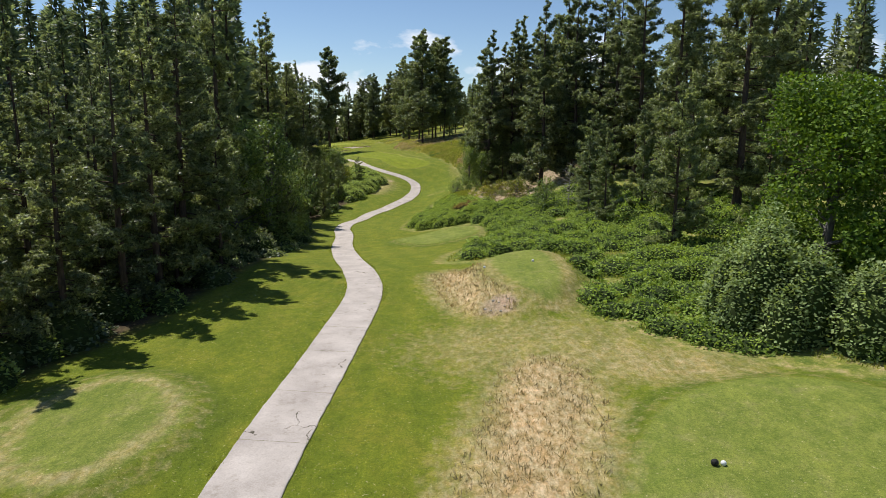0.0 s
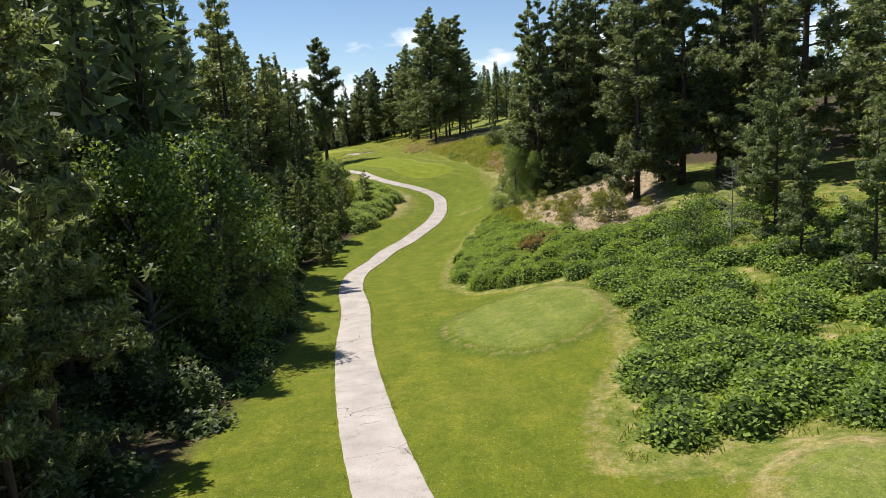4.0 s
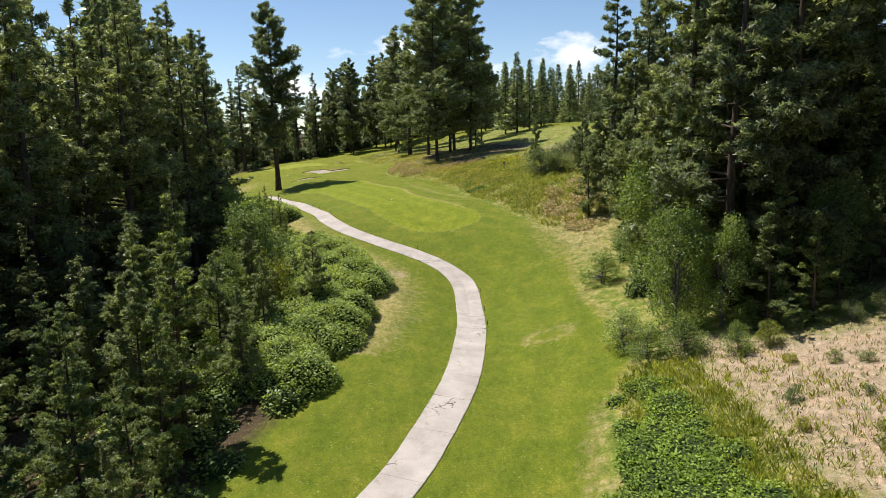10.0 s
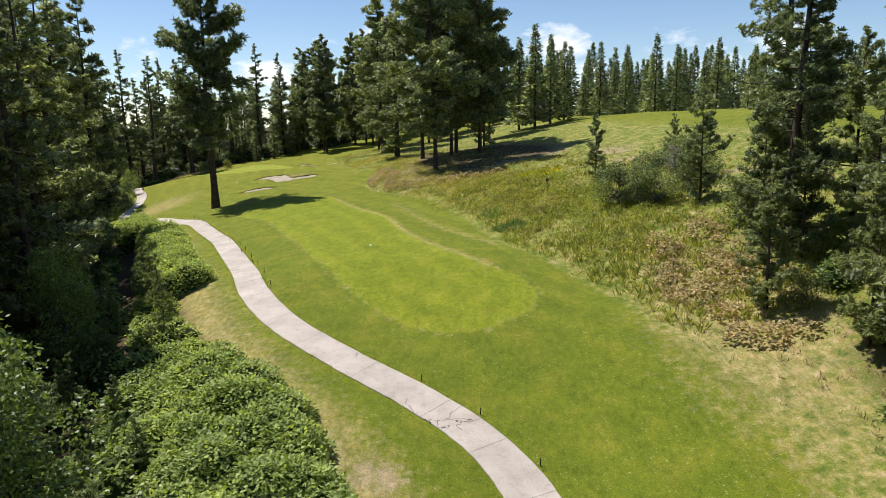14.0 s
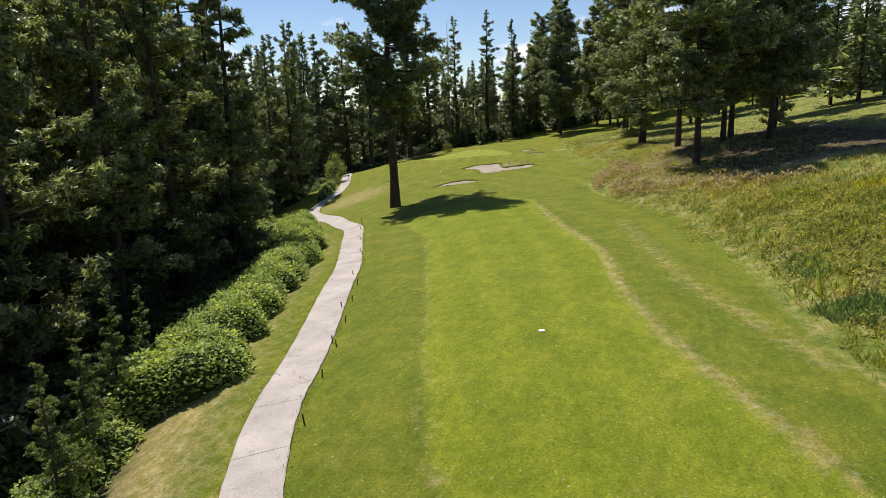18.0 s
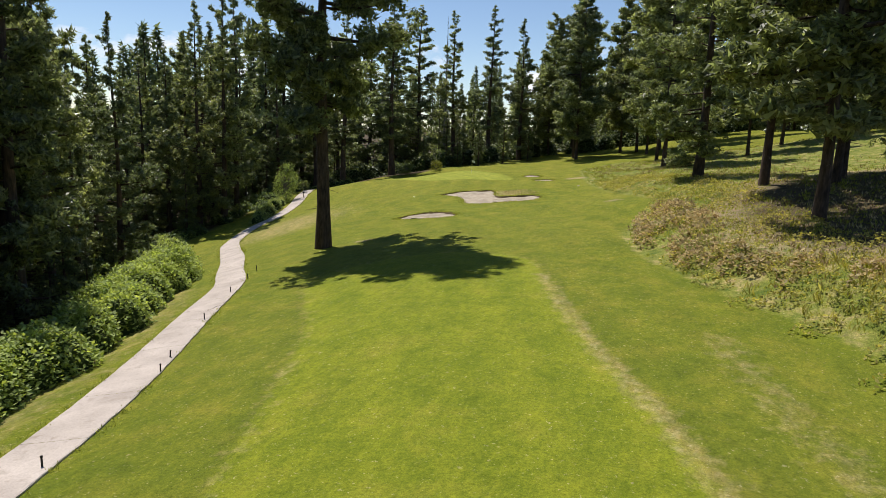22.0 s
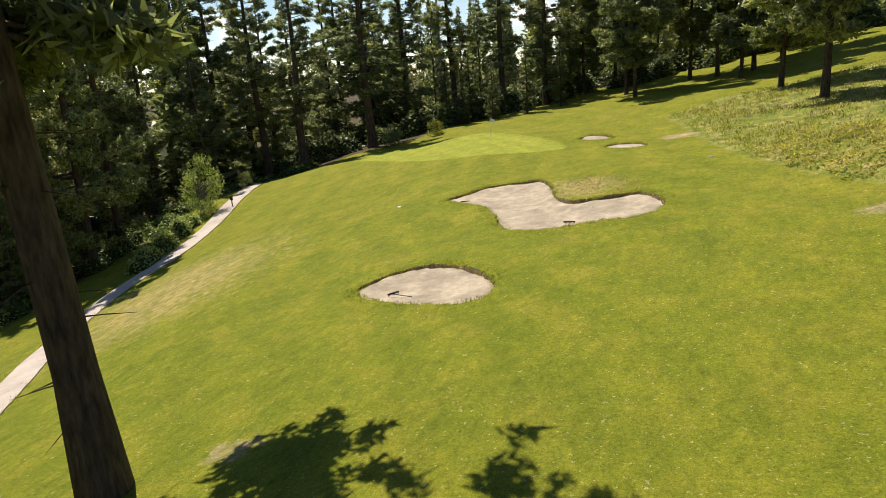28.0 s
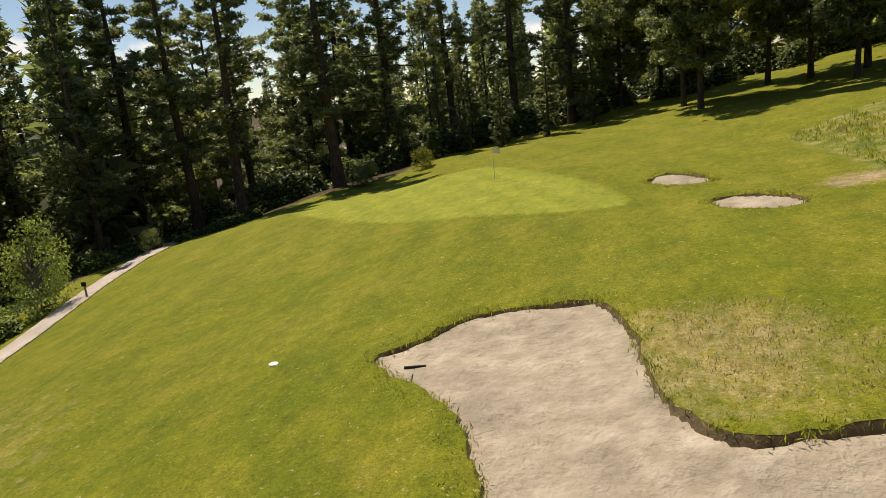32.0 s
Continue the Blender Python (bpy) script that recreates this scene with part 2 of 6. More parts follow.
M_GROUND = ground_material()
def cracked_concrete():
    m, n, l, b = base_mat("concrete", 0.9, 0.25)
    col = ramp_node(n, l, noise_node(n, l, 14.0, 6, 0.62), [(0.3, (0.43, 0.375, 0.33)), (0.5, (0.51, 0.45, 0.40)), (0.75, (0.58, 0.515, 0.465))])
    col = mix_node(n, l, 1.0, col, ramp_node(n, l, noise_node(n, l, 0.5, 4, 0.6), [(0.3, (0.78, 0.77, 0.76)), (0.7, (1.1, 1.1, 1.1))]), "MULTIPLY")
    stain = ramp_node(n, l, noise_node(n, l, 1.6, 5, 0.7), [(0.56, (1, 1, 1)), (0.72, (0.74, 0.72, 0.68))])
    col = mix_node(n, l, 1.0, col, stain, "MULTIPLY")
    geo = n.new("ShaderNodeNewGeometry")
    warp = n.new("ShaderNodeTexNoise")
    warp.inputs["Scale"].default_value, warp.inputs["Detail"].default_value = 1.1, 5.0
    l.new(geo.outputs["Position"], warp.inputs["Vector"])
    shift = n.new("ShaderNodeVectorMath")
    shift.operation = "MULTIPLY_ADD"
    shift.inputs[1].default_value = (1.3, 1.3, 1.3)
    l.new(warp.outputs["Color"], shift.inputs[0])
    l.new(geo.outputs["Position"], shift.inputs[2])
    cells = n.new("ShaderNodeTexVoronoi")
    cells.feature = "DISTANCE_TO_EDGE"
    cells.inputs["Scale"].default_value = 0.3
    l.new(shift.outputs[0], cells.inputs["Vector"])
    thin = math_node(n, l, "LESS_THAN", cells.outputs["Distance"], 0.006)
    some = math_node(n, l, "GREATER_THAN", noise_node(n, l, 0.22, 2), 0.57)
    crack = math_node(n, l, "MULTIPLY", thin, some)
    col = mix_node(n, l, crack, col, (0.10, 0.085, 0.06))
    l.new(col, b.inputs["Base Color"])
    bump(n, l, b, noise_node(n, l, 60, 4, 0.6), 0.8, 0.004)
    return m


M_PATH = cracked_concrete()
M_SAND = speckled("bunker_sand", [(0.3, (0.345, 0.29, 0.208)), (0.5, (0.425, 0.358, 0.267)), (0.66, (0.49, 0.425, 0.325)), (0.8, (0.57, 0.505, 0.405))], 1.5, 0.95, 4.5, 0.16, 0.6)
M_LIP = speckled("earth_lip", [(0.3, (0.075, 0.055, 0.03)), (0.55, (0.17, 0.125, 0.07)), (0.75, (0.22, 0.19, 0.08))], 3.0, 0.95, 12, 0.05)
M_BARK = speckled("pine_bark", [(0.3, (0.040, 0.028, 0.022)), (0.5, (0.092, 0.065, 0.048)), (0.72, (0.16, 0.112, 0.08))], 4.0, 0.95, 9, 0.05, 0.5, (1.6, 1.6, 0.35))
M_REDBARK = speckled("orange_bark", [(0.3, (0.13, 0.06, 0.03)), (0.5, (0.30, 0.15, 0.08)), (0.72, (0.40, 0.24, 0.14))], 3.0, 0.95, 8, 0.05, 0.5, (1.6, 1.6, 0.35))
M_GREYBARK = speckled("grey_bark", [(0.3, (0.10, 0.09, 0.08)), (0.7, (0.24, 0.22, 0.20))], 5.0, 0.95, 10, 0.03, 0.6, (1.6, 1.6, 0.4))
NEEDLE_GLOW = (1.25, 1.28, 0.75)
M_PINE = leaf_mat("pine_needles", (0.09, 0.104, 0.052), (0.335, 0.362, 0.195), 0.52, 0.4, 0.6, 0.3, NEEDLE_GLOW)
M_YOUNG = leaf_mat("young_pine_needles", (0.10, 0.125, 0.055), (0.32, 0.355, 0.175), 0.5, 0.42, 0.55, 0.2, NEEDLE_GLOW)
M_FIR = leaf_mat("fir_needles", (0.056, 0.074, 0.033), (0.22, 0.255, 0.118), 0.42, 0.42, 0.55, 0.25, NEEDLE_GLOW)
M_LEAF = leaf_mat("broad_leaves", (0.07, 0.11, 0.028), (0.28, 0.36, 0.12), 0.42, 0.45, 0.5)
M_LIGHTLEAF = leaf_mat("bright_leaves", (0.07, 0.13, 0.016), (0.20, 0.29, 0.04), 0.35, 0.6, 0.2)
M_BERRY = leaf_mat("bramble_leaves", (0.11, 0.18, 0.03), (0.36, 0.46, 0.11), 0.45, 0.6, 0.2, 0.15)
M_SPRUCE = leaf_mat("young_fir_needles", (0.09, 0.125, 0.045), (0.27, 0.325, 0.135), 0.45, 0.5, 0.4, 0.3, (1.25, 1.2, 0.6))
M_DEAD = leaf_mat("dead_brambles", (0.12, 0.07, 0.03), (0.30, 0.20, 0.09), 0.2, 0.8, 0.1)
M_SAGE = leaf_mat("shrub_leaves", (0.12, 0.145, 0.06), (0.30, 0.34, 0.15), 0.25, 0.7, 0.2)
M_HEDGE = leaf_mat("hedge_leaves", (0.18, 0.24, 0.06), (0.48, 0.56, 0.20), 0.45, 0.6, 0.25, 0.15)
M_PALE = leaf_mat("pale_leaves", (0.19, 0.24, 0.08), (0.42, 0.50, 0.22), 0.4, 0.65, 0.2, 0.15)
M_YELLOW = leaf_mat("yellow_green_leaves", (0.14, 0.15, 0.02), (0.36, 0.36, 0.06), 0.3)
M_BLOOM = leaf_mat("yellow_blooms", (0.35, 0.34, 0.03), (0.72, 0.66, 0.06), 0.3, 0.7, 0.2, 0.05)
M_REED = leaf_mat("reed_blades", (0.12, 0.19, 0.07), (0.26, 0.36, 0.16), 0.45, 0.6, 0.3, 0.1)
M_WEED = leaf_mat("hillside_weeds", (0.22, 0.21, 0.06), (0.48, 0.43, 0.18), 0.55, 0.8, 0.1, 0.1)
M_GRASS = leaf_mat("wild_grass", (0.21, 0.24, 0.045), (0.42, 0.43, 0.12), 0.5, 0.8, 0.1)
M_STRAW = leaf_mat("dry_grass", (0.30, 0.24, 0.10), (0.62, 0.50, 0.30), 0.25, 0.8, 0.1, 0.1, (1.0, 0.95, 0.8))
M_FERN = leaf_mat("dry_ferns", (0.29, 0.215, 0.11), (0.62, 0.51, 0.31), 0.5, 0.8, 0.1, 0.1, (1.0, 0.9, 0.7))
M_TWIG = speckled("grey_dead_wood", [(0.3, (0.22, 0.20, 0.18)), (0.7, (0.42, 0.39, 0.35))], 6.0, 0.95, 14, 0.01)
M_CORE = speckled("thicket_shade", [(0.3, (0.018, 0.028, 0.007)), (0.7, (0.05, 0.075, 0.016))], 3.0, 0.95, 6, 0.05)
M_BLACK = speckled("black_iron", [(0.3, (0.012, 0.012, 0.012)), (0.7, (0.03, 0.028, 0.026))], 20.0, 0.6)
M_WHITE = speckled("white_paint", [(0.3, (0.72, 0.72, 0.70)), (0.7, (0.82, 0.82, 0.80))], 20.0, 0.5)
M_GREYWOOD = speckled("weathered_wood", [(0.3, (0.16, 0.13, 0.10)), (0.7, (0.34, 0.29, 0.24))], 6.0, 0.9, 12, 0.01)
M_ROCK = speckled("pale_stone", [(0.3, (0.28, 0.25, 0.21)), (0.7, (0.50, 0.46, 0.40))], 5.0, 0.9, 12, 0.03)

# ---- the lie of the land ----
STATIONS = np.array([-30, 20, 60, 100, 140, 180, 215, 250, 290, 330, 380.0])
ACROSS = np.array([-70, -35, -15, 0, 15, 35, 80.0])
LEVELS = np.array([[4.2, 2.2, 1.3, 1.1, 1.5, 2.8, 6.7], [1.0, 1.2, 1.4, 1.3, 1.9, 3.7, 8.5], [-1.7, -0.1, 1.8, 1.9, 2.8, 4.7, 10.1], [-4.7, -3.1, -2.7, -1.5, 1.5, 5.6, 12.0], [-7.9, -5.2, -4.9, -3.9, 1.6, 6.4, 13.8], [-11.0, -4.5, -0.3, -2.8, 0.8, 7.2, 15.4], [-12.6, -3.8, 2.5, 4.4, 4.4, 10.2, 16.5], [-12.4, -3.9, 1.8, 4.2, 4.6, 9.8, 17.1], [-10.2, -3.8, 1.1, 3.6, 5.3, 9.3, 17.1], [-10.0, -0.5, 3.0, 4.9, 5.7, 8.3, 16.3], [-12.0, -6.0, 0.8, 3.4, 5.0, 7.3, 14.6]])
AXIS_Y = (-200, -30, 50, 100, 150, 190, 215, 250, 290, 330, 380, 600)
AXIS_X = (4, 2, -2, -7, -10, -14, -24, -35, -50, -62, -85, -190)


def axis_x(y):
    return np.interp(y, AXIS_Y, AXIS_X)


def knot(v, k):
    v = np.clip(v, k[0], k[-1] - 1e-6)
    i = np.clip(np.searchsorted(k, v, side="right") - 1, 0, len(k) - 2)
    f = (v - k[i]) / (k[i + 1] - k[i])
    return i, 0.35 * f * f * (3 - 2 * f) + 0.65 * f


def mound(x, y, cx, cy, rx, ry, turn, height, flat=0.55):
    """A raised platform with a level top and sloping sides."""
    c, s = math.cos(radians(turn)), math.sin(radians(turn))
    u, v = (x - cx) * c + (y - cy) * s, -(x - cx) * s + (y - cy) * c
    d = np.sqrt((u / rx) ** 2 + (v / ry) ** 2)
    f = np.clip((1 - d) / (1 - flat), 0, 1)
    return height * f * f * (3 - 2 * f)


def land(x, y):
    x, y = np.asarray(x, float), np.asarray(y, float)
    i, f = knot(y, STATIONS)
    j, g = knot(x - axis_x(y), ACROSS)
    z = LEVELS[i, j] * (1 - f) * (1 - g) + LEVELS[i + 1, j] * f * (1 - g) + LEVELS[i, j + 1] * (1 - f) * g + LEVELS[i + 1, j + 1] * f * g
    z = z + mound(x, y, 16.5, 25.5, 11, 10, 0, 0.7) + mound(x, y, -16.5, 27.5, 7, 8.5, 10, 0.45)
    z = z + mound(x, y, 6.0, 56.0, 6.5, 12.5, -8, 1.3) + mound(x, y, -3.0, 93.0, 8.5, 10.5, 0, 0.5)
    z = z + mound(x, y, -78, 347, 16, 13, 20, -0.6, 0.2)
    d = x - right_x(y)
    rise, fade, reach = np.clip(d / 4.0, 0, 1), np.clip((d - 6) / 10, 0, 1), np.clip(np.minimum(y - 226, 314 - y) / 12, 0, 1)
    z = z + 0.8 * rise * rise * (3 - 2 * rise) * (1 - fade * fade * (3 - 2 * fade)) * reach
    z = z + 0.10 * np.sin(x * 0.31 + y * 0.17) * np.sin(y * 0.23 - x * 0.11)
    return z


def land1(x, y):
    return float(land(x, y))


def catmull(points, step, closed=False):
    p = np.array(points, float)
    k = len(p)
    out = []
    for i in range(k if closed else k - 1):
        q = [p[(i + o) % k] if closed else p[min(max(i + o, 0), k - 1)] for o in (-1, 0, 1, 2)]
        m = max(2, int(np.linalg.norm(q[2] - q[1]) / step))
        for t in np.arange(m) / m:
            out.append(0.5 * (2 * q[1] + (q[2] - q[0]) * t + (2 * q[0] - 5 * q[1] + 4 * q[2] - q[3]) * t * t + (3 * q[1] - q[0] - 3 * q[2] + q[3]) * t**3))
    if not closed:
        out.append(p[-1])
    return np.array(out)


def inside_depth(x, y, poly):
    """Signed distance to a closed outline: positive within it."""
    x, y = np.asarray(x, float), np.asarray(y, float)
    best, odd = np.full(x.shape, 1e9), np.zeros(x.shape, bool)
    for a, b in zip(poly, np.roll(poly, -1, axis=0)):
        e = b - a
        t = np.clip(((x - a[0]) * e[0] + (y - a[1]) * e[1]) / (e @ e + 1e-12), 0, 1)
        best = np.minimum(best, np.hypot(x - a[0] - t * e[0], y - a[1] - t * e[1]))
        cross = (a[1] > y) != (b[1] > y)
        with np.errstate(divide="ignore", invalid="ignore"):
            odd ^= cross & (x < (b[0] - a[0]) * (y - a[1]) / (b[1] - a[1] + 1e-12) + a[0])
    return np.where(odd, best, -best)


PATH_LINE = catmull([(-5, -40), (-6.8, -10), (-7.4, 15), (-7.4, 30), (-7.1, 46), (-7.5, 54), (-9.1, 60.5), (-12.8, 74), (-16.5, 91), (-19, 106), (-21.8, 119), (-22.7, 130), (-21, 142), (-17.5, 151),
    (-14.8, 161), (-13.5, 172), (-13.4, 180), (-13.9, 186.5), (-16, 191), (-19.7, 195), (-24.5, 199.4), (-29.5, 204.8), (-33.4, 211.5), (-36.3, 219), (-41.8, 232), (-45, 239.5), (-50.3, 250),
    (-55.5, 260), (-61, 267), (-66, 273.5), (-74, 283), (-79.5, 290), (-83.3, 298), (-84.3, 306), (-87, 315), (-91.5, 324), (-96, 333), (-104, 345), (-114, 360)], 0.6)
FAIRWAY = catmull([(-16, 201.7), (-20, 202.8), (-24.5, 208), (-29, 217), (-32, 225), (-35, 232.3), (-41.5, 248), (-46, 255), (-49.3, 261), (-46, 266), (-40, 268), (-35.5, 266), (-33.2, 260.5), (-29, 250.5),
    (-24.4, 240.5), (-21.8, 231), (-18.6, 222), (-14.5, 214), (-11.5, 210), (-10.9, 205.7), (-12.8, 203)], 1.5, True)
GREEN = catmull([(-52.8, 322), (-56, 321.3), (-61, 321.9), (-68.5, 325), (-77, 331), (-84.5, 339), (-84, 345.5), (-76, 346), (-67, 343), (-60, 334.5), (-54.5, 326.5)], 1.5, True)
ROUND_TEE = catmull([(-8.9, 94), (-6.5, 99.5), (-1, 101.2), (2.4, 97), (2.6, 91), (0, 86.2), (-4, 84.9), (-7.6, 88.5)], 1.0, True)
MID_TEE = catmull([(3, 61.5), (5.8, 64.8), (8.4, 61.5), (9, 54), (8, 47.5), (6, 48.5), (4, 54)], 1.0, True)
RIGHT_TEE = catmull([(7.4, 20), (8, 24.5), (10.7, 29.6), (14.3, 32.6), (18.7, 33.2), (22.5, 30), (24, 22), (20, 17), (12, 16.5)], 1.0, True)
LEFT_TEE = catmull([(-20.5, 28), (-19.6, 31.5), (-17.2, 33.6), (-13.6, 31.8), (-11.8, 28), (-12.5, 24), (-14.5, 21.5), (-18.5, 23)], 1.0, True)
NEAR_STRAW = catmull([(0.8, 22), (1.6, 28), (2.6, 33), (4.2, 37.5), (7.4, 37.5), (8.5, 33), (8, 28.5), (6.6, 23), (4, 19)], 1.0, True)
MID_STRAW = catmull([(-2.2, 58.5), (0, 61.5), (2.2, 60), (2.7, 53.5), (4.8, 48), (4.5, 45.5), (2.0, 46), (-0.6, 50.4)], 1.0, True)
DIRT_BANK = catmull([(0.5, 160.5), (7, 156.5), (14, 156), (24, 161), (30, 155), (22, 140), (16, 121), (9, 118), (5, 124), (2.5, 132), (0.6, 140), (0.2, 150)], 2.0, True)
# bare soil of the knoll, outlined by the shade of its pines
SHADED_BARE_SLOPE = catmull([(-23.5, 281), (-22.5, 269), (-18, 262.5), (-8, 262), (1, 266), (4, 276), (-2, 290), (-10, 298), (-19, 293)], 2.0, True)
DRY_LINE = catmull([(-24, 252), (-21.2, 242.9), (-19.4, 236.6), (-17.7, 231.6), (-15.8, 227.8), (-12.5, 221)], 1.0)
# edge of the mown grass on its two sides, by station; up to 120 the left one is the edge of the wood's shade
RIGHT_Y = (-60, 28, 33, 38, 46, 55, 63, 66, 73, 81, 91, 97, 102, 107, 112, 131, 145, 153, 160, 175, 192, 203, 213, 222, 240, 252, 259, 264, 269, 276, 292, 303, 310, 322, 337, 348, 365, 420)
RIGHT_X = (34, 27, 22, 15.7, 9.6, 10.4, 9.4, -1.5, -0.8, 2.4, 3.8, 3.0, -0.4, -7, -9.7, -9.9, -8, -6, -1, -2.2, -1.4, -4.9, -8.8, -12.4, -15.5, -18.8, -23, -26, -28.8, -31, -29.5, -35.5, -38.5, -42, -45, -36, 20, 40)
LEFT_Y = (-60, 30, 45, 60, 80, 100, 120, 135, 150, 158, 165, 175, 184, 188, 192, 196, 200, 205, 212, 217, 225, 237, 252, 269, 285, 294, 310, 324, 340, 349, 356, 365, 420)
LEFT_X = (-26, -23, -19.5, -19, -20, -22, -27, -31, -28, -25, -24, -22, -21.8, -23, -25.5, -28.5, -31.5, -35, -38.5, -41, -45, -50, -56.5, -68, -83, -90, -92, -96, -97, -88, -80, -78, -110)


def right_x(y):
    return np.interp(y, RIGHT_Y, RIGHT_X)


def left_x(y):
    return np.interp(y, LEFT_Y, LEFT_X)


BUNKERS = [
    ("kidney", catmull([(-57.8, 305.5), (-56.9, 306.8), (-56.2, 308.2), (-54.6, 309.2), (-52.1, 309.6), (-50.8, 307.6), (-49.8, 304.3), (-49, 302.8), (-47.8, 301.9), (-46.2, 302.4), (-44.4, 302.7), (-43, 300.8), (-42.9, 298.6), (-44, 297.2), (-46.2, 296.9), (-48.7, 296.3), (-51.3, 297.3), (-52.8, 300.4), (-54.6, 303)], 0.35, True)),
    ("oval", catmull([(-56.7, 290), (-55.7, 291.8), (-53.6, 292.4), (-50.9, 291), (-49.1, 288.6), (-49, 286.8), (-50.4, 286.2), (-53.2, 287.1), (-55.6, 288.5)], 0.35, True)),
    ("far", catmull([(-52.4, 327), (-51.5, 328.8), (-49.7, 327.6), (-49, 325.6), (-50.6, 325.2)], 0.35, True)),
    ("small", catmull([(-49, 321), (-47.8, 321.9), (-45.9, 320.6), (-45.3, 318.8), (-46.9, 318.2), (-48.5, 319.2)], 0.35, True)),
]


# ---- building helpers ----
def mesh_of(name, verts, faces, smooth=False):
    me = bpy.data.meshes.new(name)
    verts = np.asarray(verts, np.float32).reshape(-1, 3)
    faces = np.asarray(faces, np.int32)
    k = faces.shape[1]
    me.vertices.add(len(verts))
    me.vertices.foreach_set("co", verts.ravel())
    me.loops.add(faces.size)
    me.loops.foreach_set("vertex_index", faces.ravel())
    me.polygons.add(len(faces))
    me.polygons.foreach_set("loop_start", np.arange(0, faces.size, k, dtype=np.int32))
    me.polygons.foreach_set("use_smooth", np.full(len(faces), smooth))
    me.update(calc_edges=True)
    return me


def put(name, me, mat, parent=None, label=""):
    ob = new(name, me)
    if mat is not None and not me.materials:
        me.materials.append(mat)
    if parent is not None:
        ob.parent = parent
    if label:
        ob["label"] = label
    return ob


def part(name, bm, mat, parent, label=""):
    me = bpy.data.meshes.new(name)
    bm.to_mesh(me)
    bm.free()
    return put(name, me, mat, parent, label)


def tube(points, radii, sides=6, caps=True):
    """Vertices and four-cornered faces of a tapering tube along a line."""
    p = np.array(points, float)
    v, f = [], []
    for i in range(len(p)):
        d = p[min(i + 1, len(p) - 1)] - p[max(i - 1, 0)]
        d = d / (np.linalg.norm(d) + 1e-9)
        a = np.cross(d, (0, 0, 1) if abs(d[2]) < 0.9 else (1, 0, 0))
        a /= np.linalg.norm(a)
        b = np.cross(d, a)
        ang = np.arange(sides) * 2 * np.pi / sides
        v.append(p[i] + radii[i] * (np.cos(ang)[:, None] * a + np.sin(ang)[:, None] * b))
    for i in range(len(p) - 1):
        for k in range(sides):
            f.append((i * sides + k, i * sides + (k + 1) % sides, (i + 1) * sides + (k + 1) % sides, (i + 1) * sides + k))
    return np.concatenate(v), np.array(f)


def join(pieces):
    vs, fs, o = [], [], 0
    for v, f in pieces:
        vs.append(v)
        fs.append(np.asarray(f) + o)
        o += len(v)
    return np.concatenate(vs), np.concatenate(fs)


def blades(centres, ways, length, width, rng, face=0.0):
    """One pointed leaf of two triangles at each centre; face: the way that its upper side is inclined to."""
    n = len(centres)
    side = np.cross(ways, rng.normal(size=(n, 3)) * 0.6 + face)
    side /= np.linalg.norm(side, axis=1)[:, None] + 1e-9
    L, W = np.asarray(length).reshape(-1, 1), np.asarray(width).reshape(-1, 1)
    v = np.stack([centres, centres + ways * L * 0.5 + side * W * 0.5, centres + ways * L, centres + ways * L * 0.5 - side * W * 0.5], 1)
    return v.reshape(-1, 3), np.arange(4 * n).reshape(-1, 4)


def needles(centres, ways, length, width, rng, face=0.0):
    """One pointed bunch of needles, a single triangle, at each centre."""
    n = len(centres)
    side = np.cross(ways, rng.normal(size=(n, 3)) * 0.6 + face)
    side /= np.linalg.norm(side, axis=1)[:, None] + 1e-9
    L, W = np.asarray(length).reshape(-1, 1), np.asarray(width).reshape(-1, 1)
    v = np.stack([centres + side * W * 0.5, centres + ways * L, centres - side * W * 0.5], 1)
    return v.reshape(-1, 3), np.arange(3 * n).reshape(-1, 3)


def unit(v):
    return v / (np.linalg.norm(v, axis=1)[:, None] + 1e-9)


# ---- ground ----
def spread(lo, hi, step, tails_lo, tails_hi):
    return np.array(list(tails_lo) + list(np.arange(lo, hi + 1e-6, step)) + list(tails_hi))


GY = spread(-34, 400, 0.65, (-2500, -1200, -600, -300, -160, -90, -60, -45), (402, 406, 412, 420, 432, 450, 480, 520, 600, 800, 1200, 2500))
GU = spread(-46, 46, 0.55, (-2500, -1200, -600, -300, -200, -150, -120, -100, -85, -75, -66, -58, -51), (51, 58, 66, 75, 85, 100, 120, 150, 200, 300, 600, 1200, 2500))
gu, gy = np.meshgrid(GU, GY)
gx = gu + axis_x(gy)
gz = land(gx, gy)
ny, nx = gx.shape


def smooth01(d, w):
    return np.clip(0.5 + d / (2 * w), 0, 1)


def path_gap(x, y):
    best = np.full(np.shape(x), 1e9)
    for k in range(0, len(PATH_LINE), 2):
        best = np.minimum(best, (x - PATH_LINE[k, 0]) ** 2 + (y - PATH_LINE[k, 1]) ** 2)
    return np.sqrt(best)


